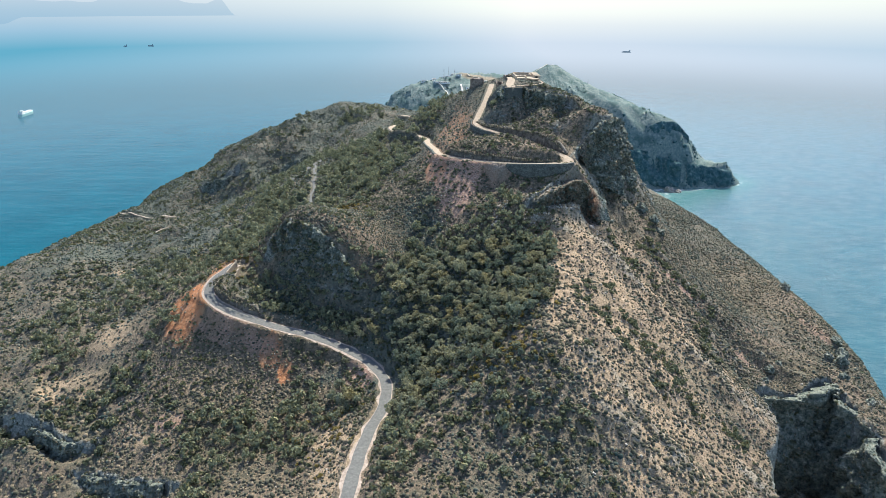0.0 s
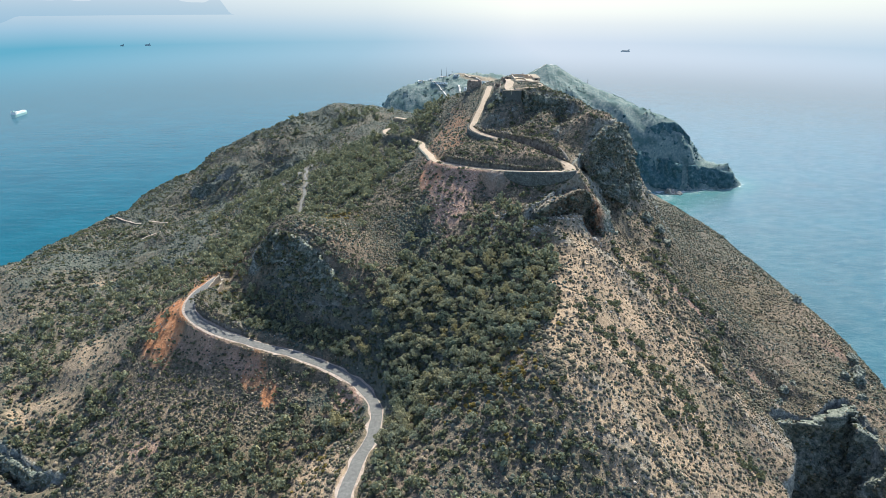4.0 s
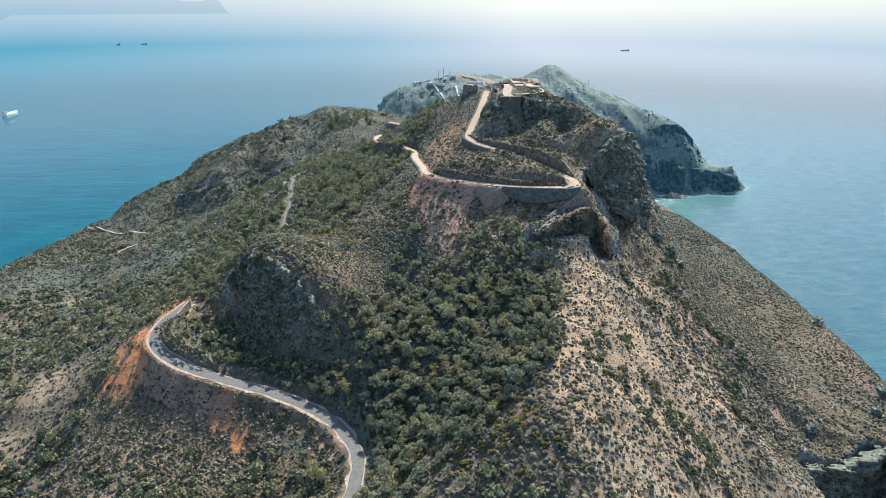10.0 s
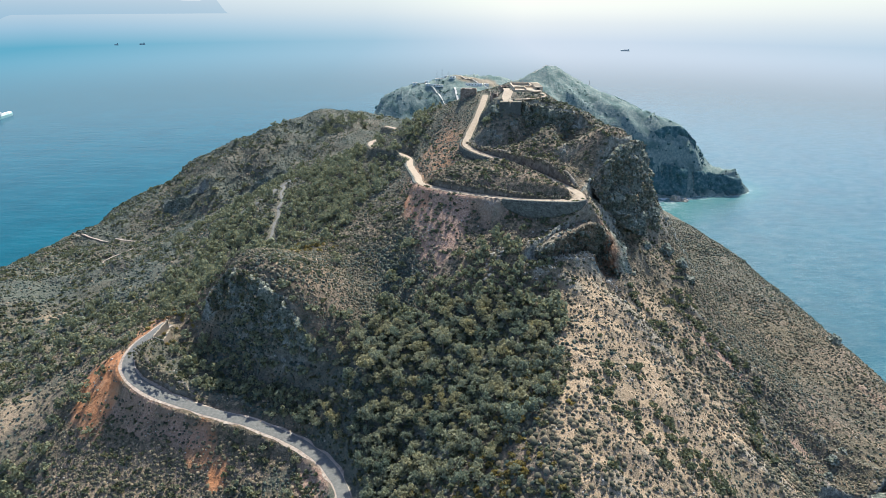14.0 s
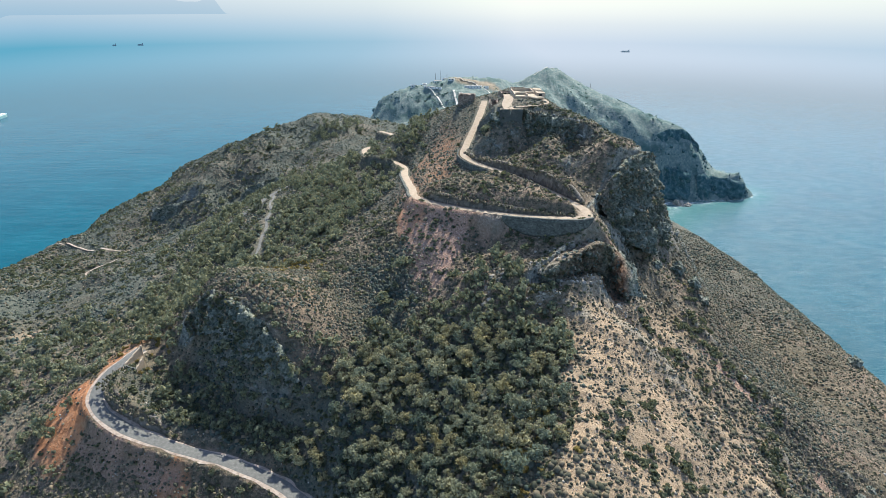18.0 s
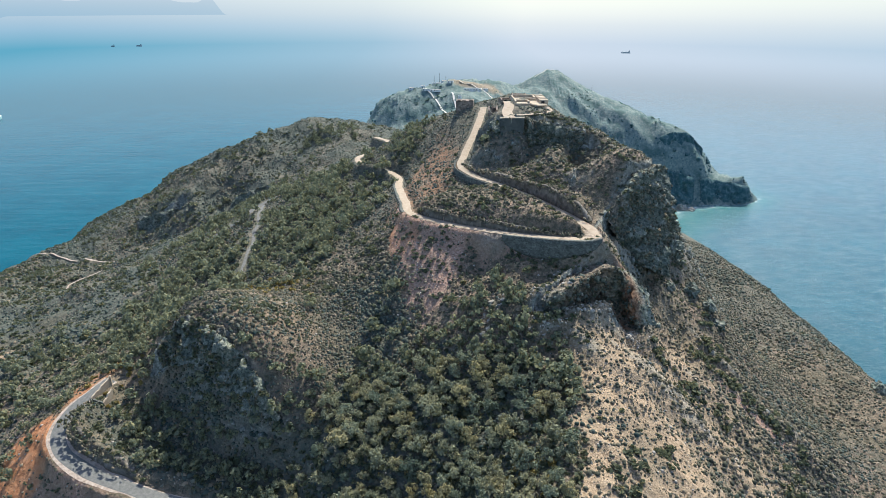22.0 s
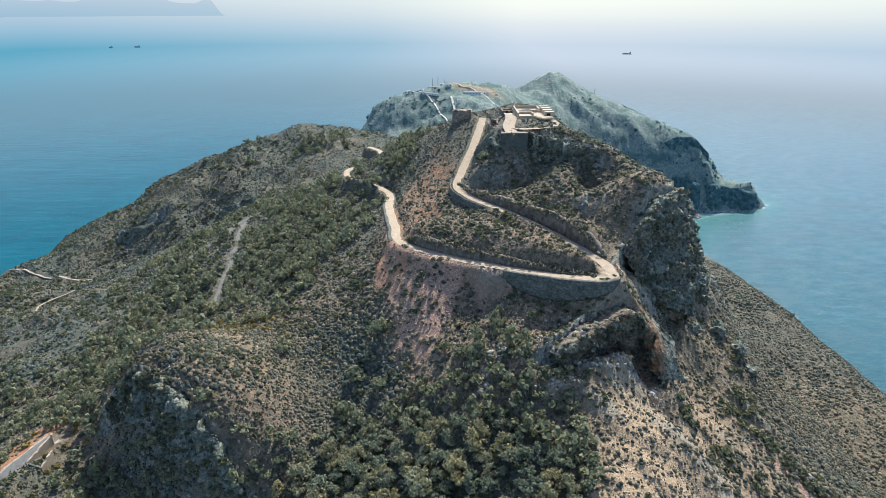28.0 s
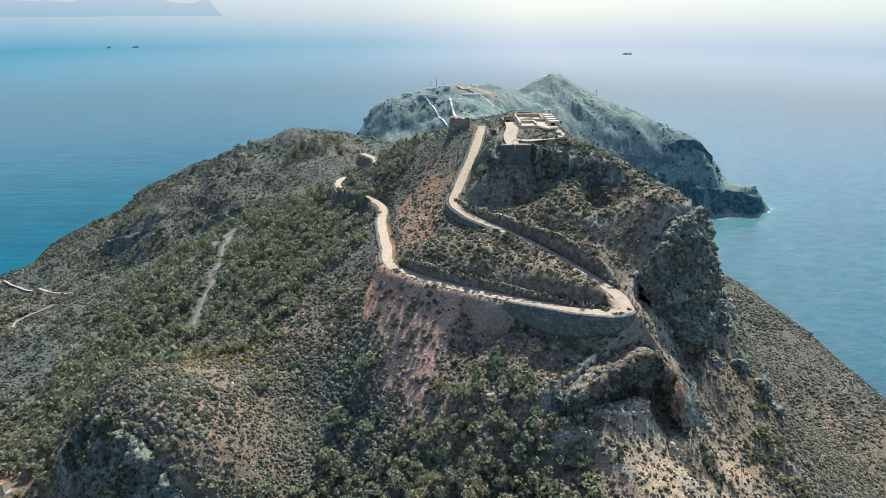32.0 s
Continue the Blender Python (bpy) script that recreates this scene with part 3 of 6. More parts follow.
for line, half, blend in ROAD_LINES:
    dist, height, side = near_line(X, Y, line, half + blend + 2)
    w = 1 - smooth01((dist - half - 0.5) / blend)
    Z = np.where(dist < 1e8, Z * (1 - w) + (height - 0.06) * w, Z)
    on_road = np.minimum(on_road, dist - half)


def edge_line(line, start, end, off):
    """A stretch of a road's edge, off metres to the right of its middle."""
    p = along(line, 1.5)
    i0, i1 = (int(np.argmin(np.hypot(p[:, 0] - q[0], p[:, 1] - q[1]))) for q in (start, end))
    d = np.gradient(p[:, :2], axis=0)
    d /= np.linalg.norm(d, axis=1)[:, None]
    q = p.copy()
    q[:, 0] += d[:, 1] * off
    q[:, 1] -= d[:, 0] * off
    return q[i0:i1 + 1]


def swell(n, low, high, power=0.6):
    u = np.linspace(0, 1, n)
    return low + (high - low) * np.sin(np.pi * u) ** power


# walls along the roads: line, height (down: minus), which side the drop or bank lies
LEDGE = edge_line(GRAVEL, (31, 281), (57.5, 266.8), 2.1)
LEDGE_H = -swell(len(LEDGE), 0.8, 6.2)
LEDGE_CUT = edge_line(GRAVEL, (-0.5, 304), (52.5, 266.4), -2.1)
LEDGE_CUT_H = np.interp(np.linspace(0, 1, len(LEDGE_CUT)), [0, 0.08, 0.5, 0.8, 1], [0.8, 3.4, 2.8, 1.3, 0.2])
RAMP_CUT = edge_line(GRAVEL, (55, 277), (19, 335), 2.1)
RAMP_CUT_H = np.interp(np.linspace(0, 1, len(RAMP_CUT)), [0, 0.12, 0.3, 0.6, 1], [0.6, 4.6, 5.0, 3.0, 0.5])
RAMP_OUT = edge_line(GRAVEL, (29, 316), (19, 341), -2.1)
RAMP_OUT_H = -swell(len(RAMP_OUT), 0.5, 2.9)
RAMP_BANK = edge_line(GRAVEL, (53, 281), (34, 309), -2.1)
RAMP_BANK_H = swell(len(RAMP_BANK), 0.6, 2.0)
LEG_OUT = edge_line(GRAVEL, (-12, 385), (-1.5, 309), 2.1)
LEG_OUT_H = -swell(len(LEG_OUT), 0.4, 1.1)
SADDLE_BANK = edge_line(GRAVEL, (-32, 417), (-12, 390), 2.5)
SADDLE_BANK_H = swell(len(SADDLE_BANK), 0.4, 2.8)
BEND_CUT = edge_line(ASPHALT, (-76, 226), (-102, 252), 3.4)
BEND_CUT_H = swell(len(BEND_CUT), 0.8, 4.2, 0.5)
for line, tall, sgn, width in ((LEDGE, LEDGE_H, 1, 8), (LEDGE_CUT, LEDGE_CUT_H, -1, 5), (RAMP_CUT, RAMP_CUT_H, 1, 7), (RAMP_OUT, RAMP_OUT_H, -1, 6),
                               (RAMP_BANK, RAMP_BANK_H, -1, 5), (LEG_OUT, LEG_OUT_H, 1, 4), (SADDLE_BANK, SADDLE_BANK_H, 1, 5), (BEND_CUT, BEND_CUT_H, 1, 6)):
    two = np.c_[line[:, :2], line[:, 2] + tall]
    dist, height, side = near_line(X, Y, two, width + 2)
    on = (side == sgn) & (dist < width)
    fade = 1 - smooth01((dist - width * 0.4) / (width * 0.6))
    if tall.mean() < 0:
        target = np.minimum(Z, height - 0.25 * dist + 0.2)
    else:
        target = np.maximum(Z, height - 0.3 + 0.3 * dist)
        floor_d, floor_z, _ = near_line(X, Y, line, 3)
        target = np.where(dist < 0.9, np.minimum(Z, floor_z + 0.1), target)
    Z = np.where(on, Z * (1 - fade) + target * fade, Z)
jit = rock * 1.9 * (1 - 0.6 * east)
XX = X + jit * fbm(X, Y, 4.0, 3, 31, Z)
YY = Y + jit * fbm(X, Y, 4.0, 3, 41, Z)
ny, nx = X.shape
idx = np.arange(ny * nx).reshape(ny, nx)
quads = np.stack([idx[:-1, :-1], idx[:-1, 1:], idx[1:, 1:], idx[1:, :-1]], -1).reshape(-1, 4)
zq = Z.ravel()[quads].max(1)
quads = quads[zq > -12]
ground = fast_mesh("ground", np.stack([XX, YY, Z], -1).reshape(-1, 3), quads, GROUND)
tagged(ground, "rocky scrub-covered hillside of grey-brown soil and limestone", "hillside", kind="structure")


def put_attribute(ob, name, values):
    ob.data.attributes.new(name, "FLOAT", "POINT").data.foreach_set("value", np.ascontiguousarray(values, dtype=np.float32).ravel())


def patch(x, y, cx, cy, rx, ry, turn=0.0, edge=0.45, seed=1, rag=0.5):
    """A ragged patch, 1 inside, 0 outside."""
    c, s = math.cos(radians(turn)), math.sin(radians(turn))
    u, v = ((x - cx) * c + (y - cy) * s) / rx, (-(x - cx) * s + (y - cy) * c) / ry
    r = np.sqrt(u * u + v * v) + rag * fbm(x, y, 9.0, 4, seed)
    return 1 - smooth01((r - 1 + edge / 2) / edge)


pale = np.maximum.reduce([patch(X, Y, 58, 212, 17, 46, -12, 0.5, 5), patch(X, Y, 66, 160, 22, 30, 10, 0.6, 6) * 0.8, patch(X, Y, 70, 240, 14, 12, 0, 0.5, 7), 0.62 * patch(X, Y, 84, 205, 34, 74, 14, 0.7, 8),
                           0.08 * patch(X, Y, -42, 272, 15, 28, 25, 0.7, 9), 0.6 * patch(X, Y, -110, 188, 10, 5, 0, 0.6, 10), 0.6 * patch(X, Y, -192, 336, 9, 5, 0, 0.5, 13), 1.0 * patch(X, Y, -37, 160, 8, 26, 0, 0.5, 14), 0.6 * patch(X, Y, -156, 216, 14, 9, 0, 0.6, 34), 0.5 * patch(X, Y, -153, 243, 14, 10, 0, 0.7, 35), 0.55 * patch(X, Y, -92, 206, 13, 9, 0, 0.7, 36), 0.8 * patch(X, Y, -106, 193, 5, 4, 0, 0.4, 38)])
red = np.maximum.reduce([patch(X, Y, -112.5, 238.5, 8.5, 14, 25, 0.4, 11), 0.5 * patch(X, Y, -104, 262, 5, 14, -12, 0.6, 23), 0.55 * patch(X, Y, -70.5, 216, 5, 5, 0, 0.4, 12), 0.7 * patch(X, Y, 65, 259, 4, 7, 0, 0.5, 17), 0.75 * patch(X, Y, -3, 299, 5, 9, 10, 0.6, 18), 0.3 * patch(X, Y, 4, 345, 12, 42, -8, 0.8, 24), 0.75 * patch(X, Y, -64, 209, 3, 4, 0, 0.5, 25), 0.08 * patch(X, Y, -44, 262, 15, 24, 15, 1.0, 45, 0.9)])
scree = np.maximum.reduce([patch(X, Y, 5, 285, 11, 12, 0, 0.6, 15, 0.7), patch(X, Y, 9, 274, 3.4, 14, -27, 0.5, 19), patch(X, Y, 10, 288, 14, 6, -8, 0.6, 31, 0.6), 0.9 * patch(X, Y, -2, 290, 4, 15, 16, 0.6, 32), 0.75 * patch(X, Y, -93, 226, 13, 4, -20, 0.6, 16, 0.9), 0.6 * patch(X, Y, -78, 220, 12, 3, -12, 0.6, 43, 0.9), 0.9 * patch(X, Y, -36, 207, 4, 5, 0, 0.5, 39), 0.8 * patch(X, Y, -105, 192, 5, 4, 0, 0.4, 22), 0.95 * patch(X, Y, 108, 248.5, 12, 1.7, -31, 0.4, 26, 0.3), 0.5 * patch(X, Y, 131, 224, 4, 9, 20, 0.6, 27), 0.5 * patch(X, Y, 178, 258, 5, 9, 20, 0.6, 28), 0.7 * patch(X, Y, -33, 204, 4, 9, 30, 0.5, 29)])
fill_d, _, fill_side = near_line(X, Y, [q for q in GRAVEL if -12 < q[0] < 40 and 272 < q[1] < 345 and q[2] < 211.5], 12)
scree = np.maximum(scree, np.where(fill_side > 0, 0.8 * (1 - smooth01((fill_d + 6.0 * fbm(X, Y, 5.0, 3, 99) - 4.0) / 4.0)), 0))
pad_d, _, _ = near_line(X, Y, PAD, 6)
gravel = 1 - smooth01((pad_d + 0.5 * fbm(X, Y, 2.0, 2, 97) - 2.4) / 0.8)
pale = np.clip(pale * (1.08 + 0.6 * fbm(X, Y, 9.0, 4, 91) + 0.9 * rib + 0.3 * fbm(X, Y, 28.0, 2, 92)), 0, 1)
scree = np.clip(scree * (0.9 + 0.9 * fbm(X, Y, 5.0, 4, 94)), 0, 1)
red = np.clip(red * (0.95 + 0.9 * fbm(X, Y, 4.0, 4, 95)), 0, 1)
crest_d, _, crest_side = near_line(X, Y, PALE_CREST, 16)
pale = np.maximum(pale, np.where(crest_side * 1.0 < 0, 1.0 * (1 - smooth01((crest_d + 4.5 * fbm(X, Y, 8.0, 3, 77) - 5.0) / 5)), 0.9 * (1 - smooth01(crest_d / 1.5))))
pale = np.maximum(pale, 0.75 * patch(X, Y, 62, 962, 36, 14, -12, 0.5, 96, 0.4))
# Mask grows with Y, so far hill and cape take the haze-tinted colour.
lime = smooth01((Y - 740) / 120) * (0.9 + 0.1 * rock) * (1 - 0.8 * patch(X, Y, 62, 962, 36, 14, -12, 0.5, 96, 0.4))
heath = (0.42 + 0.53 * smooth01((Y - 280) / 60)) * np.maximum(smooth01((-95 - X) / 60), smooth01((Y - 430) / 60)) * smooth01(0.75 + 0.9 * fbm(X, Y, 26.0, 4, 93))
# Besides real heath patches, the Y - 290 term cools distant ground like haze.
heath = np.maximum.reduce([heath, 0.35 * patch(X, Y, -42, 266, 24, 26, 20, 0.8, 97, 0.7), 0.75 * patch(X, Y, -9, 264, 11, 26, 0, 0.9, 98, 0.9), 0.85 * patch(X, Y, 0, 216, 40, 34, 15, 0.6, 90, 0.6), 0.3 * patch(X, Y, 22, 148, 24, 34, 0, 0.5, 92, 0.5), 0.7 * patch(X, Y, -62, 240, 40, 14, -12, 0.6, 94, 0.6), 0.6 * smooth01((Y - 290) / 60), east * 0.35 * smooth01((-rib - 0.08) / 0.2), 0.12 * smooth01((X - 104 - 0.25 * (250 - Y)) / 14)])
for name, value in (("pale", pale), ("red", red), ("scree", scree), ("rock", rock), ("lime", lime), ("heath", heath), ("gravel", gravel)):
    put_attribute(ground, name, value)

# ---- the sea ----
ra = axis([(1, 6), (80, 8), (250, 14), (700, 40), (1500, 120), (6100, 500)])
ta = np.linspace(0, 2 * math.pi, 181)
RA, TA = np.meshgrid(ra, ta)
SX, SY = 430 + RA * np.cos(TA), 965 + RA * np.sin(TA)
ring = np.sqrt(SX ** 2 + SY ** 2)
sn, sm = SX.shape
sid = np.arange(sn * sm).reshape(sn, sm)
sq = np.stack([sid[:-1, :-1], sid[:-1, 1:], sid[1:, 1:], sid[1:, :-1]], -1).reshape(-1, 4)
sea = fast_mesh("sea", np.stack([SX, SY, 0 * SX], -1).reshape(-1, 3), sq, SEA)
tagged(sea, "calm teal sea with small wind ripples and sun glitter", "sea", kind="structure")
depth = land(SX, SY)
put_attribute(sea, "shallow", np.where(ring < 2000, smooth01((depth + 50) / 50), 0))
put_attribute(sea, "foam", np.where(ring < 2000, smooth01((depth + 12) / 10), 0))


def ribbon(name, line, half, mat, lift, label, ragged=0.0):
    """A road surface that lies on the ground."""
    p = along(line, 1.5)
    d = np.gradient(p[:, :2], axis=0)
    d /= np.linalg.norm(d, axis=1)[:, None]
    nrm = np.stack([d[:, 1], -d[:, 0]], -1)
    cols = np.array([-1.0, -0.5, 0.0, 0.5, 1.0])
    v = []
    for c in cols:
        w = half * c + (ragged * vnoise(np.arange(len(p)) * 0.35, np.full(len(p), 7.7 * c)) if abs(c) == 1 else 0)
        w = w * np.ones(len(p))
        v.append(np.stack([p[:, 0] + nrm[:, 0] * w, p[:, 1] + nrm[:, 1] * w, p[:, 2] + lift + 0.05 * (1 - c * c)], -1))
    v = np.stack(v, 1)
    n, k = v.shape[:2]
    i = np.arange(n * k).reshape(n, k)
    q = np.stack([i[:-1, :-1], i[:-1, 1:], i[1:, 1:], i[1:, :-1]], -1).reshape(-1, 4)
    ob = fast_mesh(name, v.reshape(-1, 3), q, mat)
    return tagged(ob, label, "road", kind="structure")


ribbon("road_shoulder", ASPHALT, 2.75, SHOULDER, 0.0, "pale dusty verge of the asphalt road", 1.1)
ribbon("road", ASPHALT, 2.0, ASPHALT_MAT, 0.06, "narrow grey worn asphalt mountain road", 0.25)
ribbon("road_path", OLD_PATH, 0.75, ASPHALT_MAT, 0.08, "old grey track through the scrub", 0.5)
ribbon("road_west", WEST_ROAD, 1.2, ASPHALT_MAT, 0.1, "old grey track along the hill", 0.4)
ribbon("road_gravel", GRAVEL, 1.6, GRAVEL_MAT, 0.07, "pale sandy gravel road winding up to the hilltop battery", 0.25)

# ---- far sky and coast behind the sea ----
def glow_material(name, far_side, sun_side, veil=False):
    """A glowing backdrop, haze painted as emission: colour by height above the sea, whiter towards the sun's side; a
    veil thickens with distance.
    """
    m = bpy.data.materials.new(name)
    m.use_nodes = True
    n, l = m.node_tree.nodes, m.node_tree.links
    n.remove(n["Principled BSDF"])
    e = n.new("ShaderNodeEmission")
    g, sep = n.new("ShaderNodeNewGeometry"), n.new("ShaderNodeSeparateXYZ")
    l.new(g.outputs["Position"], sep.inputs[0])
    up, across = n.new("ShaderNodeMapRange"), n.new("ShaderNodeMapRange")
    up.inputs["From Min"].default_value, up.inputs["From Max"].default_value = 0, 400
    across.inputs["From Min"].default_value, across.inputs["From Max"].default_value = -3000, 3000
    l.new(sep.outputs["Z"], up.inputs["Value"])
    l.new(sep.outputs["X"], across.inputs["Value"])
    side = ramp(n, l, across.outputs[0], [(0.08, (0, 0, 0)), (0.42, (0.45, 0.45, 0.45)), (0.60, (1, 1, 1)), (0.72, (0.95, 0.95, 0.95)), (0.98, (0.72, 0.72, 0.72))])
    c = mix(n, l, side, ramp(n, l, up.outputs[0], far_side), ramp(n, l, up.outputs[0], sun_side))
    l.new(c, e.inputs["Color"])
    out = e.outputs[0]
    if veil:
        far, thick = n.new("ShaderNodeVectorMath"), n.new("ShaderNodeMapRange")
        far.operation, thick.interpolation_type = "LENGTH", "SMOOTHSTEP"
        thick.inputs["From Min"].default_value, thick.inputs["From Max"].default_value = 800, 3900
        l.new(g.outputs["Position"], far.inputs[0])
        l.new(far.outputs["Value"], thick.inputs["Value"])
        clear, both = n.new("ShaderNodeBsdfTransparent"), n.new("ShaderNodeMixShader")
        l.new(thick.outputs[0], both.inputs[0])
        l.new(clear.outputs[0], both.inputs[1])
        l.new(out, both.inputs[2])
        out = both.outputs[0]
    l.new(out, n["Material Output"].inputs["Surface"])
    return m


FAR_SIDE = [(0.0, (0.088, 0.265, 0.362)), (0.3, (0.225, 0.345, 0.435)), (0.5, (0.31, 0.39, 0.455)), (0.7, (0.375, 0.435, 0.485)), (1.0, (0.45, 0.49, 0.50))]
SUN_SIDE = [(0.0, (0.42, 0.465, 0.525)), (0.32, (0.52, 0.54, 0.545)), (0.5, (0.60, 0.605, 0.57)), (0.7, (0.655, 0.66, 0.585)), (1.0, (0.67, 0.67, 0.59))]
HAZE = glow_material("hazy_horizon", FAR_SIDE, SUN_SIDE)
VEIL = glow_material("sea_haze_glow", FAR_SIDE, SUN_SIDE, True)
# The coast band emits light; its haze is painted into this colour.
COAST = glow_material("coast_haze_glow", [(0.4, (0.22, 0.33, 0.42)), (0.6, (0.265, 0.36, 0.435)), (0.8, (0.33, 0.40, 0.455))], [(0.4, (0.42, 0.46, 0.49)), (0.8, (0.50, 0.52, 0.51))])
ang = np.linspace(0, 2 * math.pi, 97)
rim = np.stack([np.sin(ang), np.cos(ang)], -1)


def rim_mesh(name, rings, mat, label, category):
    """Rings of given radius and height joined into a band all round."""
    v = np.vstack([np.c_[rim * r, np.full(97, z)] for r, z in rings])
    q = np.array([[r * 97 + i, r * 97 + i + 1, (r + 1) * 97 + i + 1, (r + 1) * 97 + i] for r in range(len(rings) - 1) for i in range(96)])
    return tagged(fast_mesh(name, v, q, mat), label, category, kind="structure")


# Glowing ring stands in for the farthest sea and sky fading into haze.
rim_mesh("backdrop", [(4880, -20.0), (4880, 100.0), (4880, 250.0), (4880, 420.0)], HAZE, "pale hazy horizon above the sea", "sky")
# Added sheet just above the sea; its emission imitates haze thickening with distance.
rim_mesh("backdrop_haze", [(800, 1.5), (1400, 1.5), (2600, 1.5), (3800, 1.5), (4879, 1.5)], VEIL, "added glowing sheet that imitates haze over the far sea", "haze")
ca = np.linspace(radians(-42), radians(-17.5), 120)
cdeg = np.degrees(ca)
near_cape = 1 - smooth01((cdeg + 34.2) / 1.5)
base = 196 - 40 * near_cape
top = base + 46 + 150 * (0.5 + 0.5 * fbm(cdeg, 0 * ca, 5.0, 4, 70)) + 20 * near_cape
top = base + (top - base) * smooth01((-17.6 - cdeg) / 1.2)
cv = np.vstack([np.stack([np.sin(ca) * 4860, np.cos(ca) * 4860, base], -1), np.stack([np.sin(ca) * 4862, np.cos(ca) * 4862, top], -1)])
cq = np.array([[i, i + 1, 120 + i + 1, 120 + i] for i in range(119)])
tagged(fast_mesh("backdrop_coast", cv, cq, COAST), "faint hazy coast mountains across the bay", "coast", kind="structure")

# ---- plants ----
def leaf_material(name, stops, rough=0.75, glow=0.4, each=False):
    m, n, l, b = material(name, rough)
    g, o = n.new("ShaderNodeNewGeometry"), n.new("ShaderNodeObjectInfo")
    s = n.new("ShaderNodeMath")
    s.operation = "ADD"
    s.use_clamp = False
    l.new(g.outputs["Random Per Island"], s.inputs[0])
    l.new(o.outputs["Random"], s.inputs[1])
    h = n.new("ShaderNodeMath")
    h.operation = "FRACT"
    l.new(s.outputs[0], h.inputs[0])
    big = noise_tex(n, l, position(n, l), 0.06, 3)
    c = ramp(n, l, h.outputs[0], stops)
    c = mix(n, l, ramp(n, l, big, [(0.4, (0, 0, 0)), (0.65, (0.35, 0.35, 0.35))]), c, mix(n, l, 0.5, c, (0.15, 0.135, 0.06)))
    if each:
        c = mix(n, l, 1.0, c, ramp(n, l, o.outputs["Random"], [(0.0, (0.56, 0.68, 0.72)), (0.3, (0.86, 0.94, 0.96)), (0.65, (1.0, 1.0, 0.94)), (0.88, (1.05, 1.0, 0.88)), (1.0, (1.12, 1.02, 0.80))]), "MULTIPLY")
    l.new(c, b.inputs["Base Color"])
    b.inputs["Specular IOR Level"].default_value = 0.15
    thin, both = n.new("ShaderNodeBsdfTranslucent"), n.new("ShaderNodeMixShader")
    l.new(c, thin.inputs["Color"])
    both.inputs[0].default_value = glow
    l.new(b.outputs[0], both.inputs[1])
    l.new(thin.outputs[0], both.inputs[2])
    l.new(both.outputs[0], n["Material Output"].inputs["Surface"])
    return m


NEEDLES = [(0.0, (0.20, 0.215, 0.16)), (0.4, (0.27, 0.275, 0.195)), (0.8, (0.33, 0.32, 0.215)), (1.0, (0.37, 0.34, 0.21))]
PINE = leaf_material("pine_needles", [(0.0, (0.135, 0.165, 0.118)), (0.4, (0.195, 0.22, 0.15)), (0.8, (0.26, 0.265, 0.165)), (1.0, (0.32, 0.295, 0.155))], glow=0.36)
PINE_TREE = leaf_material("pine_tree_needles", NEEDLES, glow=0.36, each=True)
SHRUB = leaf_material("dry_scrub_leaves", [(0.0, (0.056, 0.064, 0.050)), (0.35, (0.096, 0.098, 0.074)), (0.65, (0.148, 0.134, 0.098)), (0.85, (0.22, 0.182, 0.13)), (1.0, (0.31, 0.25, 0.18))], glow=0.25)
BUSH = leaf_material("bush_leaves", [(0.0, (0.075, 0.095, 0.066)), (0.5, (0.125, 0.145, 0.095)), (0.85, (0.17, 0.178, 0.105)), (1.0, (0.24, 0.205, 0.10))], glow=0.45)
# Grey-green heath leaves, cooled in colour to imitate haze on distant slopes.
HEATH = leaf_material("hazed_heath_leaves", [(0.0, (0.045, 0.072, 0.067)), (0.35, (0.078, 0.106, 0.096)), (0.7, (0.120, 0.144, 0.124)), (0.9, (0.17, 0.182, 0.148)), (1.0, (0.265, 0.245, 0.19))], glow=0.35)
BARK = simple("grey_bark", [(0.3, (0.06, 0.05, 0.04)), (0.7, (0.16, 0.13, 0.10))], 6.0, 0.95)
STONE = simple("limestone", [(0.3, (0.060, 0.070, 0.066)), (0.5, (0.155, 0.166, 0.152)), (0.7, (0.35, 0.345, 0.305))], 1.3, 0.92, 0.2, detail=8.0)
RUBBLE = simple("pale_rubble", [(0.3, (0.16, 0.14, 0.12)), (0.5, (0.32, 0.29, 0.25)), (0.75, (0.50, 0.46, 0.41))], 1.3, 0.92, 0.1)

rng = np.random.default_rng(5)
SEA_TRACK = [(-300, 528), (-271, 507), (-246, 494), (-225, 479), (-206, 474)]
SEA_TRACK_LOW = [(-214, 435), (-222, 438), (-226, 446), (-221, 455), (-211, 459)]
for track in (SEA_TRACK, SEA_TRACK_LOW):
    track_d, _, _ = near_line(X, Y, [(x, y, 0) for x, y in track], 8)
    on_road = np.minimum(on_road, track_d - 1.6)
slope_y, slope_x = np.gradient(Z, GY, GX)
steep = np.hypot(slope_x, slope_y)


def grid_at(field, x, y):
    j = np.clip(np.searchsorted(GX, x) - 1, 0, len(GX) - 2)
    i = np.clip(np.searchsorted(GY, y) - 1, 0, len(GY) - 2)
    u, v = (x - GX[j]) / (GX[j + 1] - GX[j]), (y - GY[i]) / (GY[i + 1] - GY[i])
    return (field[i, j] * (1 - u) * (1 - v) + field[i, j + 1] * u * (1 - v) + field[i + 1, j] * (1 - u) * v + field[i + 1, j + 1] * u * v)


def scatter(x0, x1, y0, y1, per_m2):
    n = int((x1 - x0) * (y1 - y0) * per_m2)
    return rng.uniform(x0, x1, n), rng.uniform(y0, y1, n)


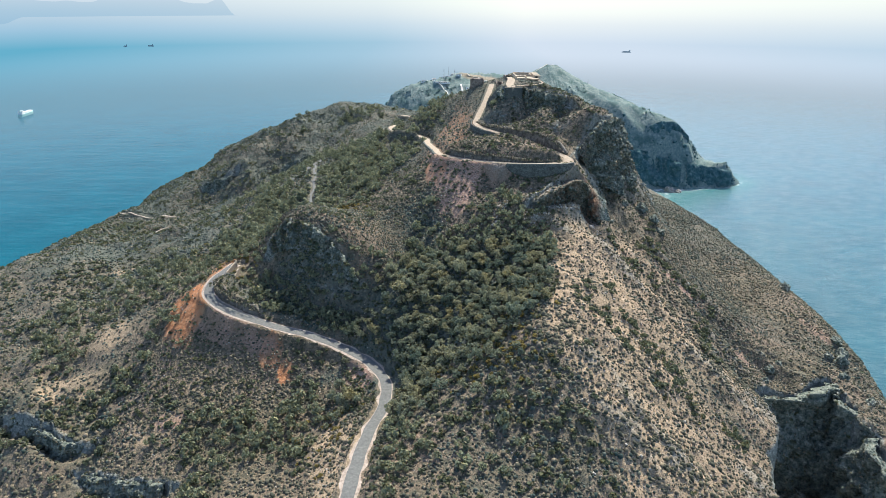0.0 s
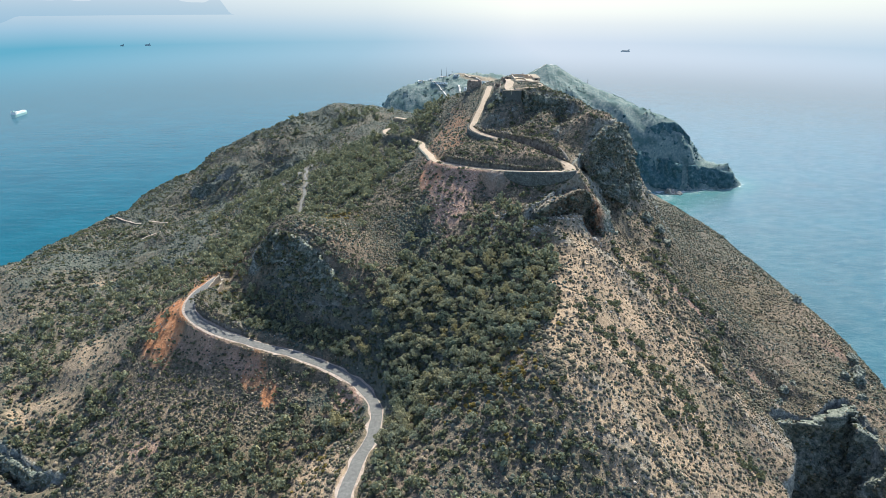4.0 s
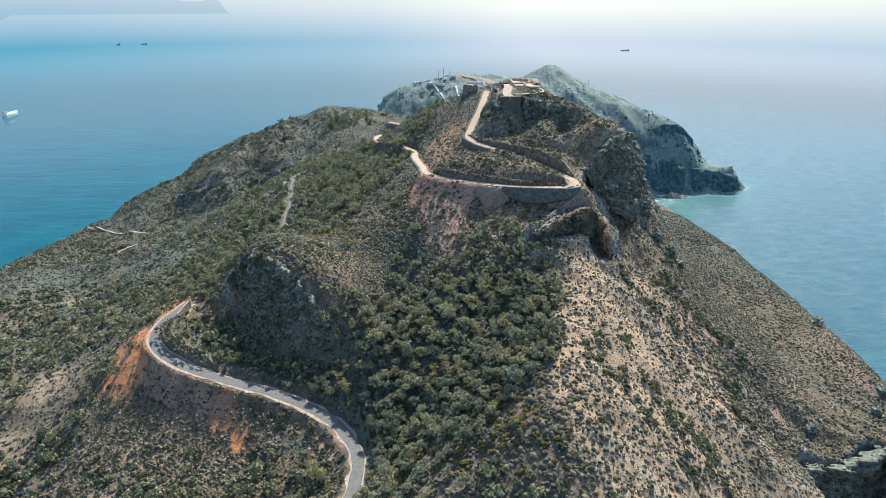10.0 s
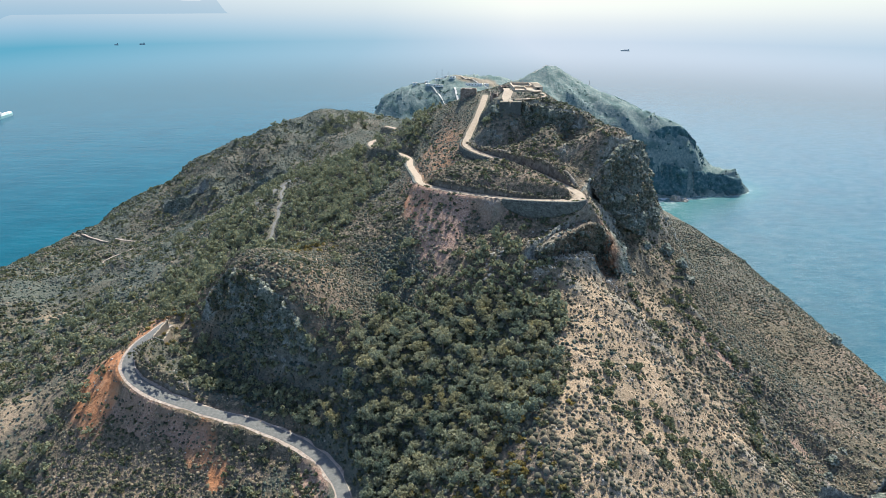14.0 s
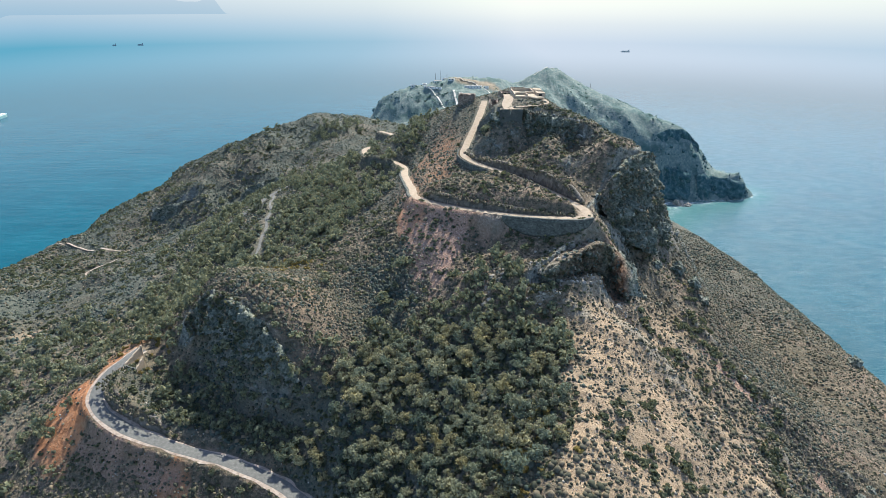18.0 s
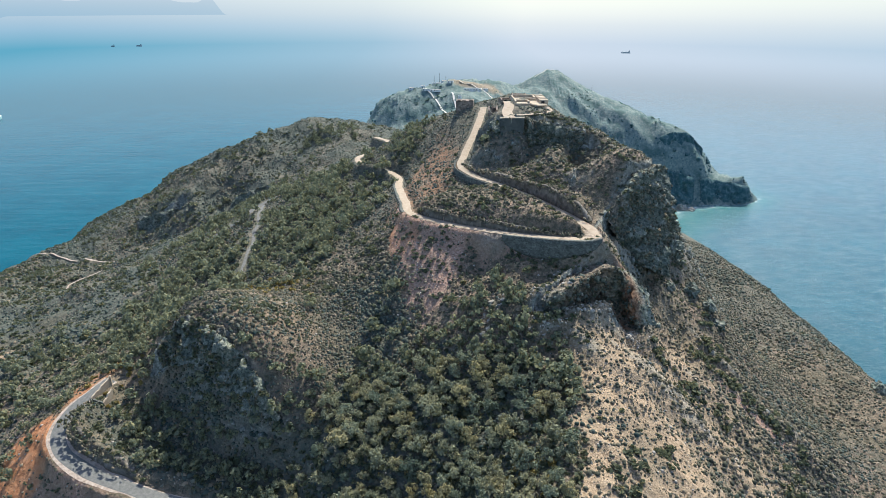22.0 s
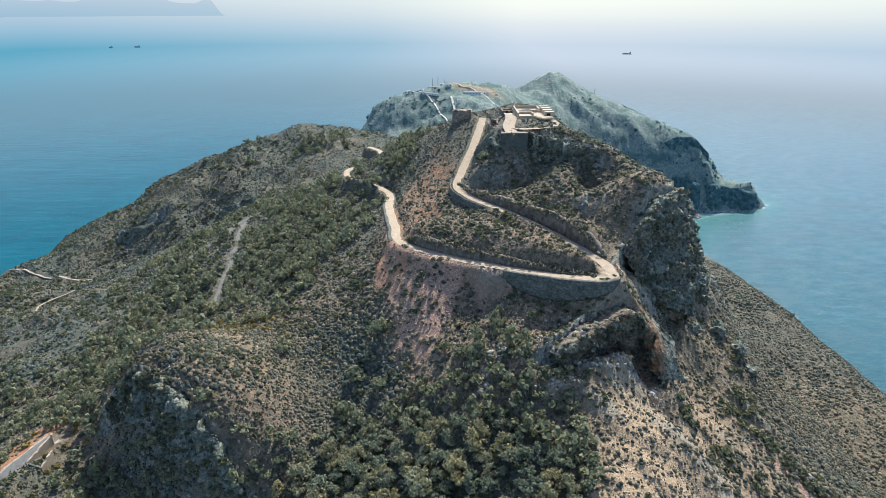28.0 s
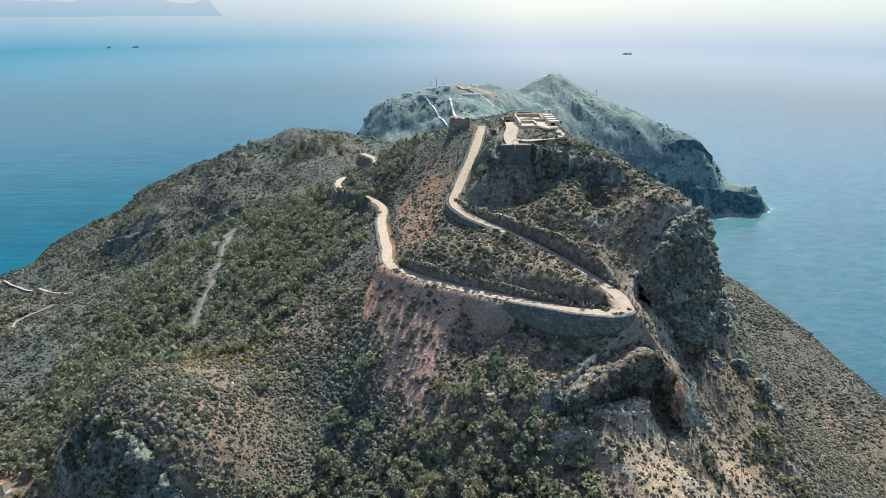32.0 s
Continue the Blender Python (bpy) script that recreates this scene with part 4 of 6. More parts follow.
def spray(name, templates, x, y, z, size, mat, label, category, squash=(0.7, 1.1), smooth=False, tilt=0.0):
    """Many small pieces as one mesh: copies of the templates, turned and sized."""
    vs, fs, base = [], [], 0
    pick = rng.integers(0, len(templates), len(x))
    for k, (tv, tf) in enumerate(templates):
        m = np.flatnonzero(pick == k)
        if not len(m):
            continue
        a = rng.uniform(0, 2 * math.pi, len(m))
        c, s = np.cos(a)[:, None], np.sin(a)[:, None]
        sz = size[m][:, None]
        h = rng.uniform(*squash, len(m))[:, None]
        px = (tv[None, :, 0] * c - tv[None, :, 1] * s) * sz
        py = (tv[None, :, 0] * s + tv[None, :, 1] * c) * sz
        pz = tv[None, :, 2] * sz * h
        if tilt:
            ta_, tb_ = rng.normal(0, tilt, (2, len(m), 1))
            px, pz = px * np.cos(ta_) - pz * np.sin(ta_), px * np.sin(ta_) + pz * np.cos(ta_)
            py, pz = py * np.cos(tb_) - pz * np.sin(tb_), py * np.sin(tb_) + pz * np.cos(tb_)
        v = np.stack([px + x[m][:, None], py + y[m][:, None], pz + z[m][:, None]], -1)
        vs.append(v.reshape(-1, 3))
        fs.append((tf[None] + (base + np.arange(len(m)) * len(tv))[:, None, None]).reshape(-1, tf.shape[1]))
        base += len(m) * len(tv)
    ob = fast_mesh(name, np.vstack(vs), np.vstack(fs), mat, smooth)
    return tagged(ob, label, category, kind="stuff")


def dome(seed, sides=7):
    """A low rough clump of twigs and leaves."""
    r = np.random.default_rng(seed)
    v, f = [], []
    for k, (rad, hh) in enumerate(((1.0, -0.15), (0.62, 0.62))):
        for i in range(sides):
            a = 2 * math.pi * (i + 0.5 * k) / sides
            q = rad * r.uniform(0.55, 1.3)
            v.append((q * math.cos(a), q * math.sin(a), hh * r.uniform(0.5, 1.5)))
    v.append((r.uniform(-0.3, 0.3), r.uniform(-0.3, 0.3), 1.15))
    for k in range(1):
        for i in range(sides):
            a, b = k * sides + i, k * sides + (i + 1) % sides
            f += [(a, b, a + sides), (b, b + sides, a + sides)]
    for i in range(sides):
        f.append((sides + i, sides + (i + 1) % sides, 2 * sides))
    return np.array(v), np.array(f)


def spike(seed, sides=4):
    """A small pointed grass tuft."""
    r = np.random.default_rng(seed)
    v = [(q * math.cos(a), q * math.sin(a), -0.12) for a, q in ((2 * math.pi * (i + r.uniform(-0.3, 0.3)) / sides, r.uniform(0.5, 1.15)) for i in range(sides))]
    v.append((r.uniform(-0.25, 0.25), r.uniform(-0.25, 0.25), 1.0))
    return np.array(v), np.array([(i, (i + 1) % sides, sides) for i in range(sides)])


def leafy(seed, lobes, per_lobe, leaf, tall=0.8, spread_=0.55, puff=(0.30, 0.48), ruffle=0.7):
    """A crown of many leaf tufts round several lobes; about 1 across its radius."""
    r = np.random.default_rng(seed)
    v, f = [], []
    for k in range(lobes):
        a = r.uniform(0, 2 * math.pi)
        d = spread_ * math.sqrt(r.uniform(0, 1))
        c = np.array([d * math.cos(a), d * math.sin(a), tall * r.uniform(0.25, 1.0) * (1.15 - 0.5 * d / spread_)])
        lr = r.uniform(*puff)
        for i in range(per_lobe):
            n = r.normal(size=3)
            n /= np.linalg.norm(n)
            n[2] = n[2] * 0.8 + 0.15
            o = c + n * lr * r.uniform(0.55, 1.12) * np.array([1, 1, 0.75])
            t1 = np.cross(n, r.normal(size=3))
            t1 /= np.linalg.norm(t1)
            t2 = np.cross(n + ruffle * r.normal(size=3), t1)
            t2 /= np.linalg.norm(t2)
            s = leaf * r.uniform(0.6, 1.3)
            b = len(v)
            v += [o - t1 * s - t2 * s * 0.8, o + t1 * s - t2 * s * 0.6, o + t1 * s * 0.7 + t2 * s, o - t1 * s * 0.8 + t2 * s * 0.7]
            f.append((b, b + 1, b + 2, b + 3))
    return np.array(v), np.array(f)


def chunk(seed):
    """An angular block of rock."""
    r = np.random.default_rng(seed)
    t = (1 + 5 ** 0.5) / 2
    v = np.array([(-1, t, 0), (1, t, 0), (-1, -t, 0), (1, -t, 0), (0, -1, t), (0, 1, t), (0, -1, -t), (0, 1, -t), (t, 0, -1), (t, 0, 1), (-t, 0, -1), (-t, 0, 1)]) / 1.9
    v = v * r.uniform(0.55, 1.2, (12, 1)) * r.uniform(0.7, 1.3, (1, 3))
    f = np.array([(0, 11, 5), (0, 5, 1), (0, 1, 7), (0, 7, 10), (0, 10, 11), (1, 5, 9), (5, 11, 4), (11, 10, 2), (10, 7, 6), (7, 1, 8),
                  (3, 9, 4), (3, 4, 2), (3, 2, 6), (3, 6, 8), (3, 8, 9), (4, 9, 5), (2, 4, 11), (6, 2, 10), (8, 6, 7), (9, 8, 1)])
    return v, f


def pebble(seed):
    """A small loose stone."""
    r = np.random.default_rng(seed)
    v = np.array([(1, 0, 0), (0, 1, 0), (-1, 0, 0), (0, -1, 0), (0, 0, 1), (0, 0, -1)], float) * r.uniform(0.6, 1.3, (6, 1))
    return v, np.array([(0, 1, 4), (1, 2, 4), (2, 3, 4), (3, 0, 4), (1, 0, 5), (2, 1, 5), (3, 2, 5), (0, 3, 5)])


# woods: middle, half lengths, turn, trees per square metre
WOODS = [(-4, 220, 38, 29, 20, 0.24), (24, 214, 17, 30, -8, 0.22), (30, 240, 16, 12, 0, 0.16), (27, 261, 9, 11, 0, 0.12), (-24, 240, 18, 10, 0, 0.16), (-44, 231, 34, 8, -8, 0.16), (-62, 246, 32, 10, -18, 0.16), (-14, 170, 11, 38, 0, 0.12), (-64, 190, 30, 24, 10, 0.10), (-88, 178, 24, 20, 0, 0.06), (12, 242, 16, 13, 0, 0.14),
         (-52, 375, 25, 52, 12, 0.13), (-98, 330, 28, 50, 20, 0.08), (-75, 575, 28, 20, 0, 0.05), (-8, 425, 12, 34, -10, 0.05), (-90, 275, 12, 12, 0, 0.06),
         (-150, 270, 50, 60, 0, 0.025), (22, 248, 14, 7, 0, 0.07), (-30, 450, 30, 30, 0, 0.02), (25, 345, 4, 14, 0, 0.05), (-160, 200, 40, 36, 0, 0.028), (-110, 440, 40, 50, 0, 0.03),
         (10, 200, 20, 22, 0, 0.09), (-150, 560, 90, 60, 0, 0.0015), (18, 155, 20, 24, 0, 0.02), (0, 262, 16, 10, 0, 0.010)]
tx, ty = [], []
for cx, cy, rx, ry, turn, dens in WOODS:
    x, y = scatter(cx - 1.3 * max(rx, ry), cx + 1.3 * max(rx, ry), cy - 1.3 * max(rx, ry), cy + 1.3 * max(rx, ry), dens)
    m = rng.uniform(0, 1, len(x)) < patch(x, y, cx, cy, rx, ry, turn, 0.6, int(cx) % 50, 0.6)
    tx.append(x[m])
    ty.append(y[m])
tx, ty = np.concatenate(tx), np.concatenate(ty)
lone = np.array([(-5, 280), (-11, 264), (-14, 256), (-14.5, 250), (-8, 247), (6, 250), (12, 252), (-35, 281), (-48, 303), (24, 351), (26, 356), (27, 347), (-48, 217.2), (-43, 214.5), (-56, 218.5), (-39.5, 211), (-34, 206), (-62, 219.5)])
foot = np.array([(-5.8, 280), (-12, 268.5), (-14.5, 257.5), (-8.5, 274), (2.7, 258), (13.4, 266), (-24, 402), (-28, 407.5), (-19, 397), (-32, 413), (-84, 251), (-78, 249), (-73, 248), (-67, 245), (-62, 243.5), (-56, 241), (-51, 240), (-46, 238), (-41, 236.5), (-37, 238), (-88, 256), (-70, 251), (-59, 247), (-17, 383), (-14.5, 377), (-20, 393), (-18, 400), (-12, 372)])
tx, ty = np.concatenate([foot[:, 0], lone[:, 0], tx]), np.concatenate([foot[:, 1], lone[:, 1], ty])
ok = (grid_at(on_road, tx, ty) > 1.6) & (grid_at(steep, tx, ty) < np.where(np.hypot((tx + 60) / 34, (ty - 245) / 14) < 1, 2.6, 1.15)) & (grid_at(pale, tx, ty) < 0.5) & (grid_at(scree, tx, ty) < 0.4)
ok &= (tx > -34) | (ty > 262) | (fbm(tx, ty, 17.0, 3, 64) > 0.04) | (np.hypot((tx + 62) / 38, (ty - 243) / 12) < 1)
ok[:len(foot)] = True
ok &= np.hypot(tx + 96, ty - 254) > 6.5
tx, ty = tx[ok], ty[ok]
keep_t = np.ones(len(tx), bool)
spacing = rng.uniform(1.9, 3.5, len(tx))
for i in range(len(tx)):
    if keep_t[i]:
        near = (np.hypot(tx - tx[i], ty - ty[i]) < spacing[i])
        near[:i + 1] = False
        keep_t[near] = False
tx, ty = tx[keep_t], ty[keep_t]
tz = grid_at(Z, tx, ty)
tsize = np.clip(rng.normal(0.86, 0.14, len(tx)), 0.6, 1.2) * spacing[keep_t] * np.where(ty > 300, 1.1, 1.0)
for gx0, gy0 in ((-5.8, 280), (-12, 268.5), (-14.5, 257.5)):
    tsize[np.argmin(np.hypot(tx - gx0, ty - gy0))] = 3.9

# the trees nearest the lower valley stand singly
order = np.argsort(np.hypot(tx - 0, ty - 205))
single, rest = order[:300], order[300:]
crowns, trunks = [], []
for k in range(8):
    v, f = leafy(100 + k, 13 + k % 4, 44, 0.074, 1.45 - 0.1 * (k % 3), 0.72, (0.20, 0.46), 0.6)
    v[:, 2] += 0.3
    me = bpy.data.meshes.new("crown")
    me.from_pydata([tuple(q) for q in v], [], [tuple(q) for q in f])
    me.materials.append(PINE_TREE)
    crowns.append(me)
    bm = bmesh.new()
    r = random.Random(k)
    bmesh.ops.create_cone(bm, segments=7, radius1=0.10, radius2=0.045, depth=1.3, matrix=pose(0, 0, 0.45))
    for j in range(4):
        bmesh.ops.create_cone(bm, segments=5, radius1=0.04, radius2=0.015, depth=0.7,
                              matrix=pose(0, 0, 0.55 + 0.13 * j, 0, 0, r.uniform(0, 360)) @ pose(0, 0, 0, 0, 55, 0) @ pose(0, 0, 0.33))
    me = bpy.data.meshes.new("trunk")
    bm.to_mesh(me)
    bm.free()
    me.materials.append(BARK)
    trunks.append(me)
for i in single:
    k = int(rng.integers(0, 8))
    tree = new("pine_tree")
    tree.matrix_basis = pose(tx[i], ty[i], tz[i], 0, 0, rng.uniform(0, 360)) @ Matrix.Diagonal((tsize[i], tsize[i], tsize[i] * rng.uniform(0.85, 1.25), 1))
    tagged(tree, "small green pine tree on the scrubby slope" if tsize[i] < 2.2 else "bushy mature pine tree on the valley slope", "tree", "valley pines")
    for nm, me in (("trunk", trunks[k]), ("crown", crowns[k])):
        new(nm, me).parent = tree
far_tree = [leafy(200 + k, 8, 19, 0.135, 1.3, 0.7, (0.22, 0.46), 0.55) for k in range(6)]
spray("pine_woods", far_tree, tx[rest], ty[rest], tz[rest] + 0.1, tsize[rest], PINE, "dense low pine woods on the hillside", "trees", (0.85, 1.3))

# scrub all over the hill
def bare(x, y):
    """The swept court, apron and paths of the battery."""
    court = (x > 40) & (x < 56) & (y > 351) & (y < 372)
    apron = (x > 31.5) & (x < 42) & (y > 335) & (y < 363)
    return court | apron


def scrub_field(x, y, size, thin):
    wild = fbm(x, y, 14.0, 3, 80)
    size = size * (1 + 0.5 * fbm(x, y, 30.0, 2, 83))
    ok = (grid_at(on_road, x, y) > 0.6) & (grid_at(steep, x, y) < 2.8) & (grid_at(Z, x, y) > 6) & (wild > thin) & ~bare(x, y)
    sc = np.maximum(grid_at(scree, x, y), 1.5 * grid_at(red, x, y))
    ok &= rng.uniform(0, 1, len(x)) > sc * 0.6
    return x[ok], y[ok], size[ok]


def cushion(seed, sides=5):
    """A round low shrub, ragged all over."""
    r = np.random.default_rng(seed)
    v, f = [], []
    for k, (rad, hh) in enumerate(((1.0, -0.05), (0.74, 0.66))):
        for i in range(sides):
            a = 2 * math.pi * (i + 0.5 * k + r.uniform(-0.2, 0.2)) / sides
            q = rad * r.uniform(0.75, 1.25)
            v.append((q * math.cos(a), q * math.sin(a), hh + r.uniform(-0.14, 0.16)))
    v.append((r.uniform(-0.2, 0.2), r.uniform(-0.2, 0.2), r.uniform(0.9, 1.15)))
    for i in range(sides):
        a, b = i, (i + 1) % sides
        f += [(a, b, a + sides), (b, b + sides, a + sides), (sides + a, sides + b, 2 * sides)]
    return np.array(v), np.array(f)


SHRUB_AREAS = (((-130, 150, 125, 330), 0.66, 0.26, 0.85), ((-130, 150, 330, 440), 0.42, 0.34, 0.8), ((104, 215, 190, 440), 0.62, 0.28, 0.85),
               ((-300, -130, 125, 640), 0.24, 0.45, 1.0), ((-130, 120, 440, 640), 0.17, 0.45, 1.0), ((-130, 150, 90, 125), 0.34, 0.3, 0.9), ((-130, 150, 20, 90), 0.12, 0.4, 0.95), ((-130, 150, -60, 20), 0.06, 0.45, 0.95), ((-74, -22, 242, 298), 0.8, 0.3, 0.7), ((-116, -50, 196, 226), 0.4, 0.3, 0.8))
TUFT_AREAS = (((-130, 150, 125, 330), 0.72, 0.18, 0.38), ((-130, 150, 330, 440), 0.5, 0.22, 0.45), ((104, 215, 190, 440), 0.8, 0.18, 0.38),
              ((-300, -130, 125, 640), 0.1, 0.3, 0.6), ((-130, 120, 440, 640), 0.1, 0.3, 0.6))


def sown(areas, gully, thin):
    """Places and sizes of plants sown over the areas."""
    lots = []
    for box, per, lo, hi in areas:
        x, y = scatter(*box, per)
        lots.append(scrub_field(x, y, lo + (hi - lo) * rng.beta(1.3, 2.4, len(x)), thin))
    x, y = scatter(-34, 4, 238, 300, gully)
    m = patch(x, y, -14, 268, 17, 34, 0, 0.6, 47, 0.7) > 0.4
    lots.append(scrub_field(x[m], y[m], rng.uniform(0.3, 0.75, int(m.sum())), -0.9))
    x, y, size = (np.concatenate(q) for q in zip(*lots))
    green = rng.uniform(0, 1, len(x)) < np.maximum(grid_at(heath, x, y), smooth01((y - 700) / 20))
    return x, y, size, green


cushions, tufts_ = [cushion(k) for k in range(12)], [dome(k, 3) for k in range(6)] + [spike(k) for k in range(8)]
for areas, gully, thin, forms, tall, names in ((SHRUB_AREAS, 0.7, -0.62, cushions, (0.75, 1.2), ("shrubs", "heath_shrubs")), (TUFT_AREAS, 0.6, -0.9, tufts_, (0.8, 1.4), ("scrub", "heath"))):
    gx, gy2, gs, green = sown(areas, gully, thin)
    for name, m, mat, label in ((names[0], ~green, SHRUB, "dry grey-green shrubs and esparto tufts on stony soil"), (names[1], green, HEATH, "low grey-green heath on the western slopes and far hills")):
        spray(name, forms, gx[m], gy2[m], grid_at(Z, gx[m], gy2[m]) + 0.02, gs[m], mat, label, "scrub", tall)

parts = []
for box, per, lo, hi in (((-130, 60, 125, 330), 0.11, 0.6, 1.6), ((60, 240, 125, 440), 0.010, 0.6, 1.3), ((-130, 60, 330, 460), 0.05, 0.8, 1.7), ((-300, -130, 125, 640), 0.060, 0.9, 2.0),
                         ((-130, 60, 460, 640), 0.022, 0.9, 1.8)):
    x, y = scatter(*box, per)
    s_ = rng.uniform(lo, hi, len(x))
    m = (grid_at(pale, x, y) < 0.6) | (rng.uniform(0, 1, len(x)) < 0.25)
    x, y, s_ = scrub_field(x[m], y[m], s_[m], -0.2)
    m = (x > -34) | (y > 262) | (fbm(x, y, 17.0, 3, 64) > -0.1)
    x, y, s_ = x[m], y[m], s_[m]
    m = (grid_at(on_road, x, y) > 1.3) & ((rng.uniform(0, 1, len(x)) < 0.22) | ~((x > -8) & (y > 258)))
    parts.append((x[m], y[m], s_[m]))
WALL_CLUMPS = LEDGE[::2]
GREEN_CLUMPS = [(54, 206), (51, 200), (56, 191), (59.5, 190), (64, 212), (80, 239), (63.5, 184), (71, 195), (71.5, 187), (82, 186), (83, 184), (112, 232), (109, 219.5), (106.5, 208.5),
                (85, 172.5), (81, 176), (105, 173.5), (100, 173), (73, 250), (100.5, 280), (96, 264), (73.5, 173), (101, 272), (99, 268), (110, 226), (108, 214), (91, 239), (78, 190), (101, 257.5), (105, 255.5), (110, 252.5), (115, 249), (93, 262), (121, 244), (108.8, 223.6), (53.9, 192.4), (69, 196.4), (82.4, 245)]
SCREE_CLUMPS = [(4.9, 288.5), (7, 291), (13.4, 288.2), (11, 290), (5.9, 282), (10.5, 279), (-1.9, 297.6), (1.0, 288.5), (0, 301), (20.6, 274.6), (17, 277), (-5, 292), (3, 268), (12.5, 268)]
for cx, cy in GREEN_CLUMPS:
    k = int(rng.integers(7, 14))
    parts.append((rng.normal(cx, 2.0, k), rng.normal(cy, 2.4, k), rng.uniform(0.9, 1.9, k)))
for cx, cy in SCREE_CLUMPS:
    k = int(rng.integers(4, 9))
    parts.append((rng.normal(cx, 0.9, k), rng.normal(cy, 1.1, k), rng.uniform(0.5, 1.2, k)))
wood_x, wood_y = scatter(-45, 45, 150, 256, 0.3)
m = (patch(wood_x, wood_y, 0, 210, 40, 44, 10, 0.5, 61, 0.6) > 0.4) & (grid_at(on_road, wood_x, wood_y) > 1.0) & (grid_at(pale, wood_x, wood_y) < 0.4)
parts.append((wood_x[m], wood_y[m], rng.uniform(0.5, 1.3, int(m.sum()))))
bend_x, bend_y = scatter(-120, -50, 198, 229, 0.2)
m = (grid_at(on_road, bend_x, bend_y) > 1.2) & (grid_at(red, bend_x, bend_y) < 0.35) & (fbm(bend_x, bend_y, 8.0, 3, 69) > -0.12)
parts.append((bend_x[m], bend_y[m], rng.uniform(0.35, 1.0, int(m.sum()))))
knoll_x, knoll_y = scatter(-86, -22, 246, 300, 0.34)
m = (patch(knoll_x, knoll_y, -50, 273, 26, 24, 0, 0.6, 59, 0.5) > 0.3) & (grid_at(on_road, knoll_x, knoll_y) > 1.0) & (fbm(knoll_x, knoll_y, 7.0, 3, 60) > -0.22)
parts.append((knoll_x[m], knoll_y[m], rng.uniform(0.3, 0.8, int(m.sum()))))
isle_x, isle_y = scatter(4, 54, 266, 314, 0.3)
m = (grid_at(on_road, isle_x, isle_y) > 1.0) & (grid_at(Z, isle_x, isle_y) > 209.5) & (fbm(isle_x, isle_y, 6.0, 3, 68) > -0.05)
parts.append((isle_x[m], isle_y[m], rng.uniform(0.4, 1.1, int(m.sum()))))
hood = along(OVERHANG_TOP, 0.8)
for wx, wy, _ in hood[:-4]:
    k = int(rng.integers(1, 4))
    parts.append((rng.normal(wx, 0.7, k), wy + 3.4 + rng.uniform(0, 4.5, k), rng.uniform(0.4, 1.1, k)))
nook_x, nook_y = scatter(-99, -58, 232, 254, 0.34)
m = (grid_at(on_road, nook_x, nook_y) > 1.6) & (fbm(nook_x, nook_y, 6.0, 3, 55) > -0.2)
parts.append((nook_x[m], nook_y[m], rng.uniform(0.5, 1.3, int(m.sum()))))
crag_x, crag_y = scatter(28, 104, 282, 345, 0.16)
m = (grid_at(on_road, crag_x, crag_y) > 1.2) & (fbm(crag_x, crag_y, 8.0, 3, 63) > 0.02) & ~bare(crag_x, crag_y)
parts.append((crag_x[m], crag_y[m], rng.uniform(0.5, 1.4, int(m.sum()))))
for wx, wy, _ in WALL_CLUMPS:
    k = int(rng.integers(2, 6))
    parts.append((rng.normal(wx + 1.2, 1.2, k), rng.normal(wy - 4.6, 1.4, k), rng.uniform(0.6, 1.5, k)))
hx, hy, hs = (np.concatenate(q) for q in zip(*parts))
spray("bushes", [leafy(300 + k, 4, 7, 0.30, 0.6, 0.5) for k in range(6)], hx, hy, grid_at(Z, hx, hy) - 0.05, hs, BUSH, "dark green rounded bushes among the scrub", "bushes", (0.7, 1.15))

# yellow broom at the edges of the woods
BROOM = leaf_material("yellow_broom_leaves", [(0.0, (0.16, 0.14, 0.06)), (0.5, (0.27, 0.22, 0.085)), (1.0, (0.38, 0.29, 0.10))], glow=0.5)
bx, by = (np.concatenate([rng.normal(c[k], c[k + 2], 46) for c in ((27, 197, 4, 9), (22, 183, 7, 8), (14, 170, 8, 8), (-62, 306, 8, 5), (-48, 300, 6, 4), (20, 178, 6, 9), (-40, 180, 6, 12), (-98, 262, 5, 6))]) for k in (0, 1))
m = grid_at(on_road, bx, by) > 1.0
bx, by = bx[m], by[m]
spray("broom_bushes", [leafy(500 + k, 4, 10, 0.27, 0.6, 0.5) for k in range(5)], bx, by, grid_at(Z, bx, by) - 0.1, rng.uniform(0.7, 1.7, len(bx)), BROOM, "yellowish broom bushes at the edges of the woods", "bushes", (0.7, 1.2))

# bushes on the far hill and cape, distance haze painted into their leaf colour
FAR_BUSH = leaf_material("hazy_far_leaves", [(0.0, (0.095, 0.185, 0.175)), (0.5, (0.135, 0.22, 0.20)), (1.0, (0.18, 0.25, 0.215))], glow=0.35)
fx, fy = scatter(-110, 380, 850, 1080, 0.02)
m = (fbm(fx, fy, 38.0, 3, 66) > 0.2) & (grid_at(Z, fx, fy) > 12) & (grid_at(steep, fx, fy) < 1.6)
fx, fy = fx[m], fy[m]
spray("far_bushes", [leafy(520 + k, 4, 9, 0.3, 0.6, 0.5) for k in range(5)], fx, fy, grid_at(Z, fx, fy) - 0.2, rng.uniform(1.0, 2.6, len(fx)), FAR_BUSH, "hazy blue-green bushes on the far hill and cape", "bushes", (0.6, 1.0))

